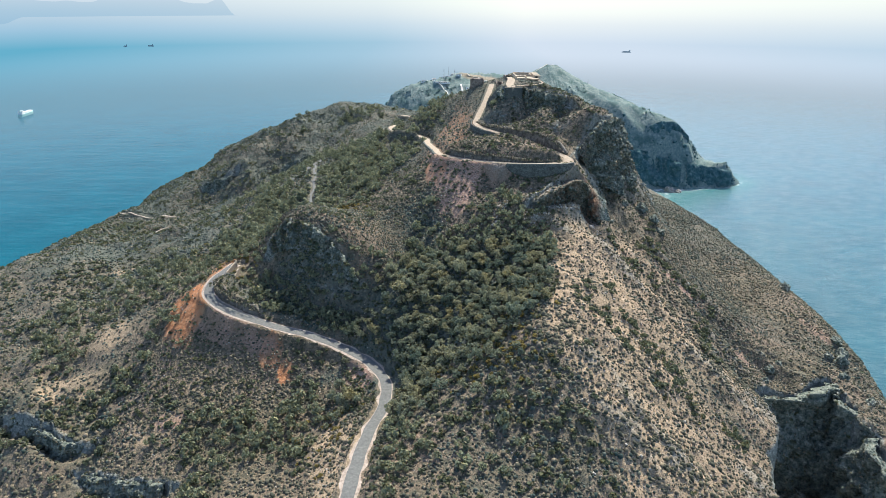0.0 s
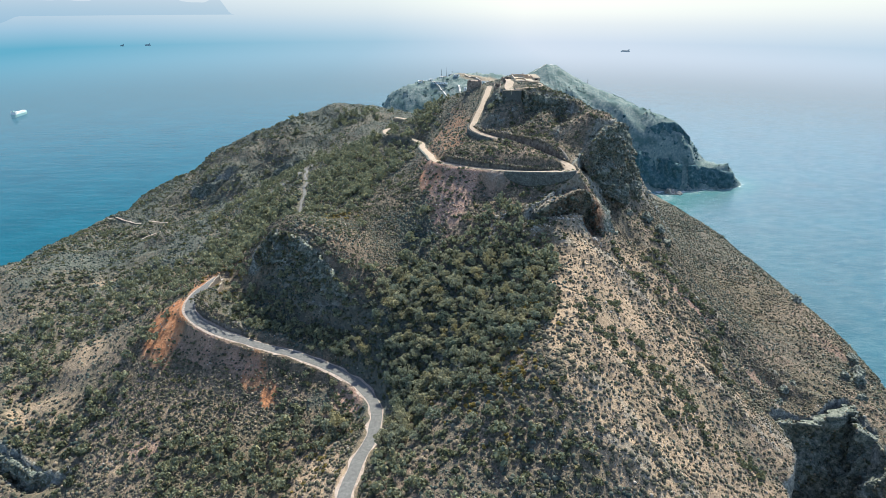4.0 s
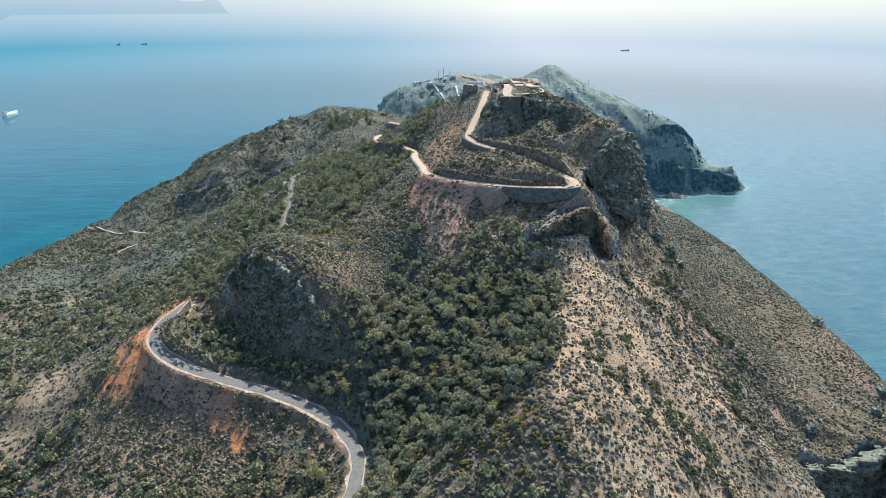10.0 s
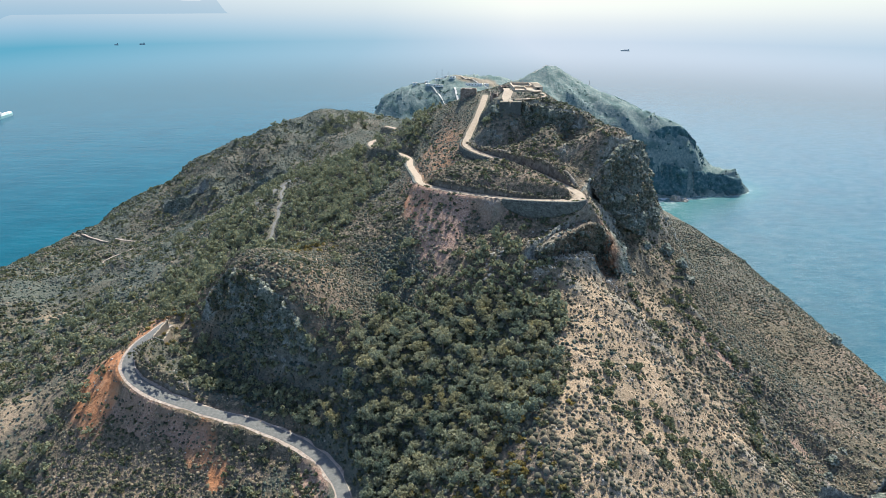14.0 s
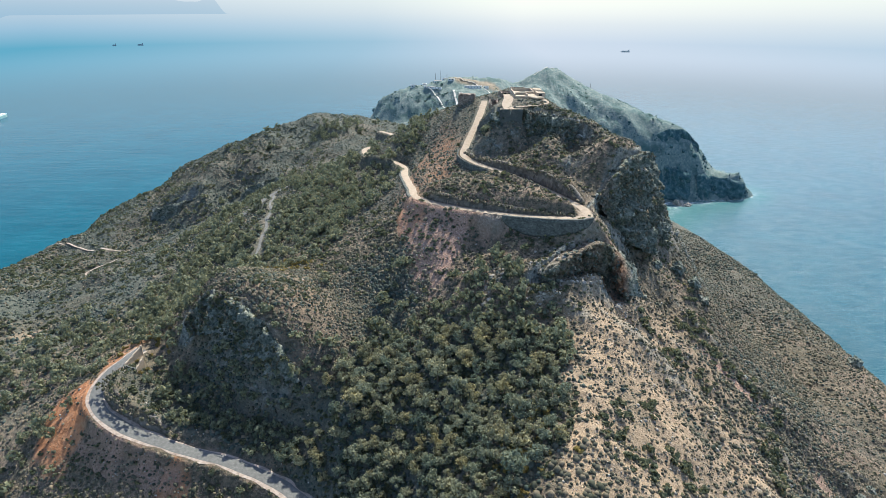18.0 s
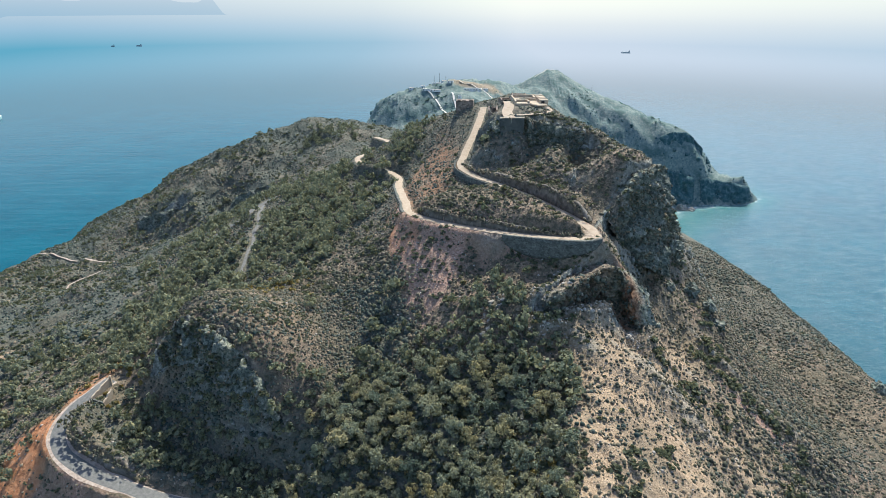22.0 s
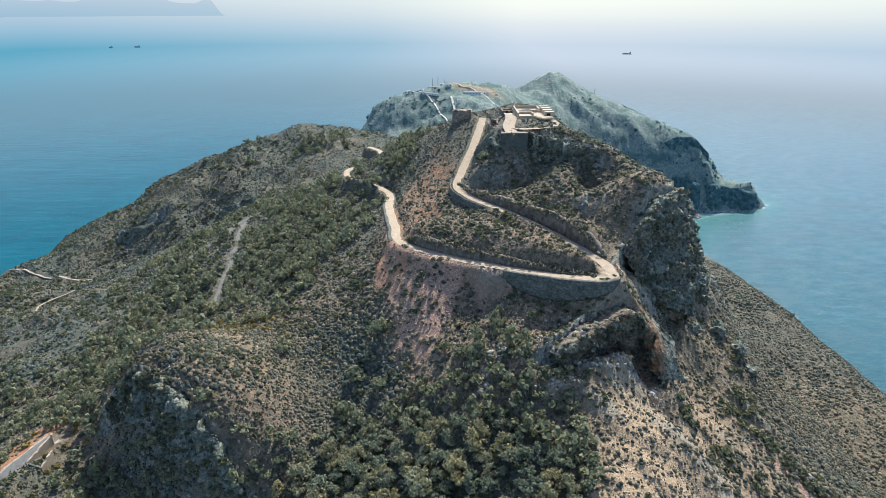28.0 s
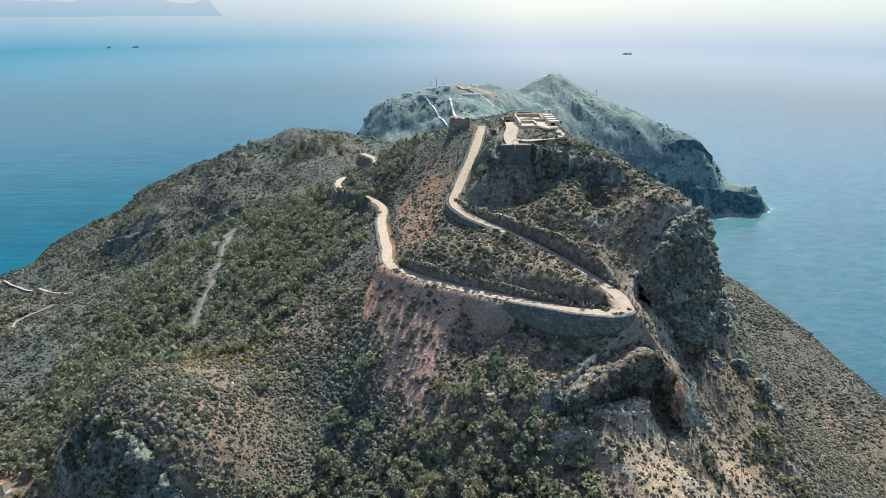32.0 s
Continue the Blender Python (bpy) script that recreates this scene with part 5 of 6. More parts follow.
# crags and loose stones
x, y = scatter(-130, 240, 125, 420, 0.30)
m = (grid_at(rock, x, y) > 0.35) & (grid_at(on_road, x, y) > 1.0) & ((grid_at(east, x, y) < 0.3) | (rng.uniform(0, 1, len(x)) < 0.3))
x, y = x[m], y[m]
spray("crag_rocks", [chunk(k) for k in range(10)], x, y, grid_at(Z, x, y) - 0.1, (rng.gamma(2.0, 0.20, len(x)) + 0.22) * (1 - 0.4 * grid_at(east, x, y)), STONE, "angular grey limestone blocks of the crags", "rocks", (0.7, 1.5), False, 0.5)
x, y = scatter(-130, 240, 125, 360, 0.24)
m = (grid_at(on_road, x, y) > 0.5) & (rng.uniform(0, 1, len(x)) < 0.25 + 0.75 * np.maximum(grid_at(pale, x, y), grid_at(scree, x, y)))
x, y = x[m], y[m]
spray("loose_stones", [pebble(20 + k) for k in range(8)], x, y, grid_at(Z, x, y), rng.gamma(2.0, 0.09, len(x)) + 0.12, RUBBLE, "pale loose limestone rubble on the slope", "stones", (0.6, 1.0), False, 0.4)
cave_x, cave_y = scatter(22, 68, 238, 263, 1.0)
m = (fbm(cave_x, cave_y, 7.0, 3, 67) > -0.05) & (grid_at(on_road, cave_x, cave_y) > 2) & (cave_y > 246 - 0.1 * (cave_x - 22) + 6 * (cave_x > 46))
cave_x, cave_y = cave_x[m], cave_y[m]
roof_z = np.where((cave_x > 40) & (cave_x < 66), np.interp(cave_x, [q[0] for q in OVERHANG_TOP], [q[2] for q in OVERHANG_TOP]) + 0.1, 0)
spray("cave_blocks", [chunk(90 + k) for k in range(8)], cave_x, cave_y, np.maximum(grid_at(Z, cave_x, cave_y), np.where(cave_y < 262, np.minimum(roof_z, grid_at(Z, cave_x, cave_y + 4.5)), 0)) - 0.1,
      rng.gamma(1.6, 0.15, len(cave_x)) + 0.14, RUBBLE, "broken grey and white limestone above the cave", "rocks", (0.6, 1.3), False, 0.6)
rim_x, rim_y = rng.normal(42, 4.6, 80), rng.normal(249.5, 4.0, 80)
spray("rim_blocks", [chunk(70 + k) for k in range(8)], rim_x, rim_y, grid_at(Z, rim_x, rim_y) - 0.1, rng.gamma(1.4, 0.2, 80) + 0.12, RUBBLE, "pale broken limestone blocks on the rim of the hollow", "rocks", (0.6, 1.3), False, 0.6)

# ---- walls along the roads ----
def masonry_material(name, stops, course=0.35, long=0.6):
    m, n, l, b = material(name, 0.92)
    v = position(n, l)
    f = noise_tex(n, l, v, 0.6, 6, 0.7)
    c = ramp(n, l, f, stops)
    cell = n.new("ShaderNodeTexVoronoi")
    cell.inputs["Scale"].default_value = 1.0
    mp = n.new("ShaderNodeMapping")
    mp.inputs["Scale"].default_value = (1 / long, 1 / long, 1 / course)
    l.new(v, mp.inputs["Vector"])
    l.new(mp.outputs[0], cell.inputs["Vector"])
    grey = n.new("ShaderNodeRGBToBW")
    l.new(cell.outputs["Color"], grey.inputs[0])
    c = mix(n, l, 0.5, c, mix(n, l, 1.0, c, grey.outputs[0], "OVERLAY"))
    bw = n.new("ShaderNodeHueSaturation")
    bw.inputs["Saturation"].default_value = 0.75
    l.new(c, bw.inputs["Color"])
    l.new(bw.outputs[0], b.inputs["Base Color"])
    bump(n, l, b, cell.outputs["Distance"], 0.7, 0.12)
    return m


WALLSTONE = masonry_material("rubble_masonry", [(0.3, (0.062, 0.068, 0.060)), (0.55, (0.108, 0.114, 0.098)), (0.8, (0.19, 0.19, 0.16))])
CUTROCK = masonry_material("cut_rock_face", [(0.3, (0.075, 0.066, 0.054)), (0.55, (0.145, 0.124, 0.10)), (0.8, (0.26, 0.215, 0.175))], 1.6, 1.3)
BROWNSTONE = masonry_material("brown_fort_masonry", [(0.3, (0.15, 0.105, 0.075)), (0.55, (0.25, 0.18, 0.13)), (0.8, (0.36, 0.27, 0.20))])
CONCRETE = simple("weathered_concrete", [(0.3, (0.050, 0.058, 0.054)), (0.55, (0.088, 0.094, 0.086)), (0.8, (0.14, 0.138, 0.122))], 0.5, 0.9, 0.05)
PALE_RENDER = simple("sun_bleached_render", [(0.3, (0.34, 0.26, 0.19)), (0.55, (0.44, 0.36, 0.27)), (0.8, (0.52, 0.45, 0.36))], 0.7, 0.9, 0.03)
WHITE = simple("white_wash", [(0.3, (0.62, 0.62, 0.60)), (0.7, (0.80, 0.80, 0.78))], 0.6, 0.8)
WOOD = simple("weathered_wood", [(0.3, (0.20, 0.15, 0.11)), (0.7, (0.38, 0.31, 0.24))], 3.0, 0.85, 0.01)
DARK = simple("dark_opening", [(0.3, (0.02, 0.02, 0.02)), (0.7, (0.035, 0.032, 0.03))], 2.0, 0.9)
FAR_TRACK = simple("bleached_track", [(0.3, (0.48, 0.45, 0.40)), (0.7, (0.66, 0.63, 0.58))], 0.4, 0.9)
ROOF = simple("flat_roof", [(0.3, (0.22, 0.20, 0.18)), (0.7, (0.34, 0.31, 0.28))], 1.0, 0.9)


def road_wall(name, line, tall, lean, thick, mat, label, seed, out=0.0, stand=0.35):
    """A wall along a road: its face from the road's level up (bank) or down (drop), thick metres deep, lean per metre outwards."""
    n, rows = len(line), 7
    d = np.gradient(line[:, :2], axis=0)
    d /= np.linalg.norm(d, axis=1)[:, None]
    nr = np.stack([d[:, 1], -d[:, 0]], -1)
    v = []
    lift = stand if tall.mean() < 0 else 0.0
    for k in range(rows):
        u = k / (rows - 1)
        h = tall * u
        rag = (0.5 if tall.mean() > 0 else 0.16) * fbm(np.arange(n) * 1.0, np.full(n, k * 1.7), 2.5, 3, seed)
        if k == rows - 1 and tall.mean() > 0:
            h = h + 1.1 * fbm(np.arange(n) * 1.0, np.zeros(n), 4.0, 3, seed + 3)
        off = lean * np.abs(h) + rag + out
        v.append(np.c_[line[:, 0] + nr[:, 0] * off, line[:, 1] + nr[:, 1] * off, line[:, 2] + h + (lift if k == 0 else 0) - (0.8 if tall.mean() > 0 and k == 0 else 0)])
    for k in (rows - 1, 0):
        q = v[k].copy()
        q[:, 0] += nr[:, 0] * thick
        q[:, 1] += nr[:, 1] * thick
        v.append(q)
    v = np.stack(v, 0)
    r = v.shape[0]
    i = np.arange(r * n).reshape(r, n)
    q = np.stack([i[:-1, :-1], i[:-1, 1:], i[1:, 1:], i[1:, :-1]], -1).reshape(-1, 4)
    close = np.stack([i[-1, :-1], i[-1, 1:], i[0, 1:], i[0, :-1]], -1)
    return tagged(fast_mesh(name, v.reshape(-1, 3), np.vstack([q, close]), mat, False), label, "wall", kind="structure")


wall_ledge = road_wall("wall_ledge", LEDGE, LEDGE_H, 0.06, -1.2, WALLSTONE, "high grey rubble-stone retaining wall under the gravel bend", 1, 0.95)
road_wall("wall_ledge_cut", LEDGE_CUT, LEDGE_CUT_H, -0.06, -1.1, CUTROCK, "low grey-brown rock cutting beside the gravel road", 2)
road_wall("wall_ramp_cut", RAMP_CUT, RAMP_CUT_H, 0.06, 1.1, CUTROCK, "tall brown rock cutting above the gravel ramp", 3)
road_wall("wall_ramp", RAMP_OUT, RAMP_OUT_H, -0.06, 0.5, WALLSTONE, "grey stone retaining wall under the gravel ramp", 4, -0.6, 0.05)
road_wall("wall_leg", LEG_OUT, LEG_OUT_H, 0.06, -1.2, WALLSTONE, "low stone retaining wall beside the gravel road", 5, 0.6, 0.05)
road_wall("wall_bend", BEND_CUT, BEND_CUT_H, 0.4, 1.1, CUTROCK, "dark rock cutting inside the asphalt bend", 6)

bm = bm_box(0.55, 0.26, 0.24, bevel=0.06)
kerb_mesh = bpy.data.meshes.new("kerb_stone")
bm.to_mesh(kerb_mesh)
bm.free()
kerb_mesh.materials.append(PALE_RENDER)


def kerbs(line, parent, off, gap=1, name="kerb_stone"):
    """Low stones along a road's outer edge."""
    d = np.gradient(line[:, :2], axis=0)
    for i in range(0, len(line), gap):
        if random.random() < 0.25:
            continue
        a = math.atan2(d[i, 1], d[i, 0])
        ob = new(name, kerb_mesh)
        ob.parent = parent
        k = random.uniform(0.75, 1.25)
        ob.matrix_basis = pose(line[i, 0] - math.sin(a) * off, line[i, 1] + math.cos(a) * off, line[i, 2] + 0.12 + random.uniform(-0.08, 0.06), random.uniform(-6, 6), random.uniform(-6, 6),
                               math.degrees(a) + random.uniform(-9, 9)) @ Matrix.Diagonal((k * 1.3, k, k, 1))


kerbs(edge_line(GRAVEL, (-1, 306), (57.3, 269), 2.15), wall_ledge, 0)

# wooden rail at the hairpin
fence = tagged(new("wooden_fence"), "short weathered wooden rail fence at the gravel hairpin", "fence")
fa, fb = np.array((58.6, 272.0)), np.array((59.0, 266.2))
fz = 214.2
for k in range(4):
    p = fa + (fb - fa) * k / 3
    part("post", bm_box(0.24, 0.24, 1.7, (p[0], p[1], fz + 0.5), 14, 0.03), WOOD, fence)
for h in (0.55, 1.0):
    mid = (fa + fb) / 2
    part("rail", bm_box(0.14, float(np.linalg.norm(fb - fa)) + 0.4, 0.24, (mid[0] + 0.1, mid[1], fz + h), math.degrees(math.atan2(fb[1] - fa[1], fb[0] - fa[0])) - 90, 0.02), WOOD, fence)


# ---- cliff faces ----
def cliff_material():
    m, n, l, b = material("limestone_cliff", 0.92)
    v = position(n, l)
    f = noise_tex(n, l, v, 0.55, 9, 0.78)
    c = ramp(n, l, f, [(0.37, (0.033, 0.045, 0.038)), (0.46, (0.102, 0.122, 0.102)), (0.56, (0.205, 0.216, 0.178)), (0.66, (0.36, 0.35, 0.305)), (0.77, (0.55, 0.53, 0.47))])
    rust = ramp(n, l, f, [(0.36, (0.07, 0.035, 0.02)), (0.55, (0.26, 0.125, 0.065)), (0.75, (0.42, 0.27, 0.18))])
    c = mix(n, l, attribute(n, "rust"), c, rust)
    l.new(c, b.inputs["Base Color"])
    cr = n.new("ShaderNodeTexVoronoi")
    cr.feature = "DISTANCE_TO_EDGE"
    cr.inputs["Scale"].default_value = 0.7
    l.new(v, cr.inputs["Vector"])
    add = n.new("ShaderNodeMath")
    add.operation = "ADD"
    l.new(f, add.inputs[0])
    l.new(cr.outputs["Distance"], add.inputs[1])
    bump(n, l, b, add.outputs[0], 0.9, 0.6)
    return m


CLIFF = cliff_material()
# Cape limestone with blue haze and its near faces' shade painted into the colour.
CAPE_STONE = simple("hazed_shaded_limestone", [(0.34, (0.028, 0.078, 0.09)), (0.5, (0.055, 0.115, 0.125)), (0.62, (0.11, 0.168, 0.172)), (0.76, (0.30, 0.335, 0.32))], 0.22, 0.92, 0.5, detail=8.0)
x, y = scatter(-200, 520, 780, 1120, 0.03)
m = (grid_at(steep, x, y) > 1.1) & (grid_at(Z, x, y) > -3)
x, y = x[m], y[m]
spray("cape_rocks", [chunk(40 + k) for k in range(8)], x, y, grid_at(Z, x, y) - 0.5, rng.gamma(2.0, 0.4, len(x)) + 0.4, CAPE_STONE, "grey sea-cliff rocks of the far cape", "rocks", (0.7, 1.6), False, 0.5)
tufts, knobs = [], []


def cliff_face(brow, drop, lean, rough, label, seed, step=0.55, grain=1.0, mat=None):
    """A craggy rock face below a brow: rows of rock from behind the brow down past the foot."""
    b3 = np.array(brow, float)
    p = along(np.c_[b3, np.array(drop, float)], step)
    n = len(p)
    d = np.gradient(p[:, :2], axis=0)
    for _ in range(12):
        d = (np.roll(d, 1, 0) + d + np.roll(d, -1, 0)) / 3 if n > 30 else d
        d[0], d[-1] = d[1], d[-2]
    d /= np.linalg.norm(d, axis=1)[:, None]
    out = np.stack([d[:, 1], -d[:, 0]], -1)
    tall = p[:, 3].max()
    m = int(tall / step) + 6
    ends = smooth01(np.minimum(np.arange(n), np.arange(n)[::-1]) * step / 4.0)
    rows = []
    for k in range(m):
        u = (k - 4) / (m - 5)
        if k < 4:
            off, dz = (-6.4 + 1.75 * k if seed == 320 else -3.2 + 0.95 * k), -1.3 + 0.42 * k - {310: 1.7, 340: 0.7}.get(seed, 0.0)
            off, dz = np.full(n, off), np.full(n, dz)
        else:
            dz = -(p[:, 3] + 2.0) * u
            off = 0.6 + lean * -dz
        x, y, z = p[:, 0] + out[:, 0] * off, p[:, 1] + out[:, 1] * off, p[:, 2] + dz
        nz = (1 - 2.2 * np.abs(fbm(x, y, 7.0 * grain, 2, seed, z * 0.55))) * 0.9 + (1 - 2 * np.abs(fbm(x, y, 2.8 * grain, 2, seed + 5, z * 0.8))) * 0.55 + 0.35 * fbm(x, y, 1.1 * grain, 2, seed + 9, z)
        push = rough * (nz - 0.5) * (0.35 + 0.65 * ends)
        rows.append(np.stack([x + out[:, 0] * push, y + out[:, 1] * push, z + 0.45 * push * (k < 8) + 0.3 * fbm(x, y, 1.5, 2, seed + 12, z)], -1))
    v = np.stack(rows, 0)
    i = np.arange(m * n).reshape(m, n)
    q = np.stack([i[:-1, :-1], i[1:, :-1], i[1:, 1:], i[:-1, 1:]], -1).reshape(-1, 4)
    ob = fast_mesh("cliff", v.reshape(-1, 3), q, mat or CLIFF, False)
    vx, vy = v[..., 0].ravel(), v[..., 1].ravel()
    put_attribute(ob, "rust", np.maximum.reduce([0.8 * patch(vx, vy, 67, 258, 2.2, 5.5, 0, 0.9, 88), 0.3 * patch(vx, vy, 64, 282, 5, 5, 0, 0.8, 89), 0.4 * patch(vx, vy, 54, 259, 12, 6, 20, 0.8, 87, 0.9)]))
    flat = v.reshape(-1, 3)
    pick = rng.uniform(0, 1, len(flat)) < (0.5 if seed in (310, 330, 340) else 0.26) * (fbm(flat[:, 0], flat[:, 1], 5.0, 2, 95, flat[:, 2]) > -0.25)
    if mat is None:
        tufts.append(flat[pick])
    if mat is None:
        knobs.append(flat[rng.uniform(0, 1, len(flat)) < (0.12 if seed == 310 else 0.16)])
    return tagged(ob, label, "cliff", kind="structure")


for (brow, drop, reach), lean, rough_, label, seed in zip(CLIFFS, (0.5, -0.28, 0.34, 0.5, 0.4, 0.5, 0.35, 0.5), (4.0, 3.0, 4.6, 4.0, 3.0, 3.0, 4.0, 4.0), (
        "craggy dark limestone face of the knoll", "shaded limestone hollow with rusty edges below the hairpin", "tall dark limestone cliff beside the hairpin",
        "dark crag below the hilltop battery", "dark rocky cleft low on the western slope", "broken dark rocks low on the western slope", "dark crag on the western spur",
        "small dark crag on the western hill"), range(310, 400, 10)):
    cliff_face(brow, drop, lean, rough_, label, seed, 0.55 if brow[0][1] < 450 else 1.2, 0.55 if brow is OVERHANG_TOP else 1.0)
HOLLOW_BROW = [(x, y, float(land(np.array([x]), np.array([y]))[0]) - 0.5) for x, y in ((127.0, 203.0), (133.0, 207.5), (141.0, 210.5), (151.0, 213.5), (158.0, 216.0), (164.0, 219.0))]
cliff_face(HOLLOW_BROW, (24, 38, 44, 44, 38, 20), 0.10, 8.0, "dark hollow cliff on the seaward flank", 350, 0.8, 2.4)
SPUR = [(x, y, float(land(np.array([x]), np.array([y]))[0]) - 0.3) for x, y in ((166.0, 216.0), (164.0, 204.0), (165.0, 192.0), (163.0, 180.0), (165.0, 168.0))]
cliff_face(SPUR, (24, 38, 42, 38, 28), 0.16, 8.0, "jagged sunlit spur beside the seaward hollow", 360, 0.8, 2.2)
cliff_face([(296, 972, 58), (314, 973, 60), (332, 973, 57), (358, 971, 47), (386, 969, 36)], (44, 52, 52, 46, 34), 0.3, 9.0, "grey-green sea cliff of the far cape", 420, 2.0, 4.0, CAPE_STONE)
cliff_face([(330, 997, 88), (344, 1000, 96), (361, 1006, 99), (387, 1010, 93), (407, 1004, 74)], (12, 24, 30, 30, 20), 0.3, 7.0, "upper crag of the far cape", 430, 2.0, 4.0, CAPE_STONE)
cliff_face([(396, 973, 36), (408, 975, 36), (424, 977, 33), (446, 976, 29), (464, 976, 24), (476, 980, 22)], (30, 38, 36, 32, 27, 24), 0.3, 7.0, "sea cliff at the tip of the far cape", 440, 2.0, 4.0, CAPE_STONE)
for line, tall in ((LEDGE_CUT, LEDGE_CUT_H), (RAMP_CUT, RAMP_CUT_H), (BEND_CUT, BEND_CUT_H)):
    q = np.repeat(np.c_[line[:, :2], line[:, 2] + tall], 6, axis=0)
    tufts.append(q + np.c_[rng.normal(0, 0.8, (len(q), 2)), rng.uniform(-0.3, 0.2, len(q))])
tuft = np.vstack(tufts)
spray("cliff_scrub", [dome(60 + k, 3) for k in range(12)], tuft[:, 0], tuft[:, 1], tuft[:, 2] - 0.1, rng.uniform(0.22, 0.7, len(tuft)), SHRUB, "small scrub tufts clinging to the crags", "scrub", (0.7, 1.3))

bush_at = np.vstack([q[rng.uniform(0, 1, len(q)) < 0.3] for q in tufts[:1]] + [q[rng.uniform(0, 1, len(q)) < 0.05] for q in tufts[1:]])
spray("cliff_bushes", [leafy(400 + k, 4, 10, 0.28, 0.6, 0.5) for k in range(5)], bush_at[:, 0], bush_at[:, 1], bush_at[:, 2] - 0.2, rng.uniform(0.6, 1.3, len(bush_at)), BUSH, "dark green bushes rooted in the crags", "bushes", (0.7, 1.2))
knob = np.vstack(knobs)
spray("cliff_blocks", [pebble(80 + k) for k in range(10)], knob[:, 0], knob[:, 1], knob[:, 2], rng.gamma(2.0, 0.16, len(knob)) + 0.25, CLIFF, "angular limestone blocks standing out of the crags", "rocks", (0.6, 1.4), False, 0.5)

# ---- boulders on the slope ----
def boulder(name, x, y, size, seed, label, mat=None):
    bm = bmesh.new()
    bmesh.ops.create_icosphere(bm, subdivisions=3, radius=1.0)
    for vtx in bm.verts:
        p = vtx.co * 1.3 + Vector((seed * 3.1, 0, 0))
        vtx.co *= 1 + 0.5 * noise.noise(p) + 0.34 * noise.noise(p * 2.4) - 0.3 * abs(noise.noise(p * 3.7)) + 0.14 * noise.noise(p * 8)
        vtx.co.z *= 0.85
    me = bpy.data.meshes.new(name)
    bm.to_mesh(me)
    bm.free()
    me.materials.append(mat or CLIFF)
    ob = new(name, me)
    z = max(-2.0, float(grid_at(Z, np.array([x]), np.array([y]))[0]))
    ob.matrix_basis = pose(x, y, z + size * 0.2, seed * 23 % 40 - 20, seed * 17 % 40 - 20, seed * 50) @ Matrix.Diagonal((size, size * 0.85, size, 1))
    return tagged(ob, label, "boulder", "boulders on the east slope" if mat is None else "")


boulder("boulder", 99.5, 291.5, 3.4, 1, "big dark grey limestone boulder on the slope")
boulder("boulder", 104.5, 287, 2.8, 2, "rounded grey limestone boulder on the slope")
boulder("boulder", 107, 282, 2.4, 3, "small grey boulder below two larger ones")
boulder("boulder", 95, 300, 2.6, 4, "small grey boulder under the cliff")
boulder("sea_rock", 362, 938, 9.0, 7, "big pale rock standing in the surf below the cape", RUBBLE)
boulder("sea_rock", 374, 934, 6.0, 8, "smaller pale rock in the surf below the cape", RUBBLE)
boulder("boulder", 186, 300, 3.2, 5, "dark boulder on the steep seaward slope")
boulder("boulder", 88, 283, 2.2, 6, "pale weathered boulder below the cliff")
for x, y, size, k in ((178, 234, 3.4, 11), (182, 241, 3.8, 12), (185, 250, 2.8, 13), (173, 236, 2.0, 14), (142, 226, 2.2, 15), (147, 229, 1.8, 16), (137, 220, 1.7, 17), (172, 222, 2.2, 18), (175, 208, 2.2, 19), (178, 198, 1.8, 20)):
    boulder("boulder", x, y, size, k, "jagged grey limestone rock standing above the seaward hollow")

# ---- ruin above the asphalt bend ----
ruin = tagged(new("ruined_house"), "roofless ruined stone house above the asphalt bend", "ruin")
rz = float(grid_at(Z, np.array([-95.0]), np.array([255.0]))[0])


def broken_wall(p, q, low, high, thick, base, parent, mat, name="wall", steps=9, seed=0):
    """A ruined wall between two places, its top broken from height low to high."""
    r = random.Random(seed)
    bm = bmesh.new()
    p, q = Vector((*p, 0)), Vector((*q, 0))
    side = Vector((-(q - p).y, (q - p).x, 0)).normalized() * thick / 2
    rings = []
    for i in range(steps + 1):
        u = i / steps
        c = p + (q - p) * u
        h = low + (high - low) * u + r.uniform(-0.25, 0.25)
        rings.append([bm.verts.new((*(c + s).xy, z)) for s, z in ((side, base - 1.5), (side, base + h), (-side, base + h + r.uniform(-0.1, 0.1)), (-side, base - 1.5))])
    for a, b in zip(rings, rings[1:]):
        for k in range(3):
            bm.faces.new((a[k], a[k + 1], b[k + 1], b[k]))
    bm.faces.new(rings[0][::-1])
    bm.faces.new(rings[-1])
    return part(name, bm, mat, parent)


broken_wall((-98.3, 252), (-96.2, 260), 2.2, 4.4, 0.5, rz, ruin, PALE_RENDER, seed=1)
broken_wall((-98.3, 252), (-94.3, 251.4), 2.2, 1.2, 0.5, rz, ruin, WALLSTONE, seed=2)
broken_wall((-94.3, 251.4), (-93.6, 256), 1.2, 3.0, 0.5, rz, ruin, PALE_RENDER, seed=3)
part("pillar", bm_box(0.6, 0.6, 5.4, (-96.1, 260.4, rz + 2.1), 10, 0.06), PALE_RENDER, ruin)

# ---- the hilltop battery ----
def at_ground(x, y):
    return float(grid_at(Z, np.array([float(x)]), np.array([float(y)]))[0])


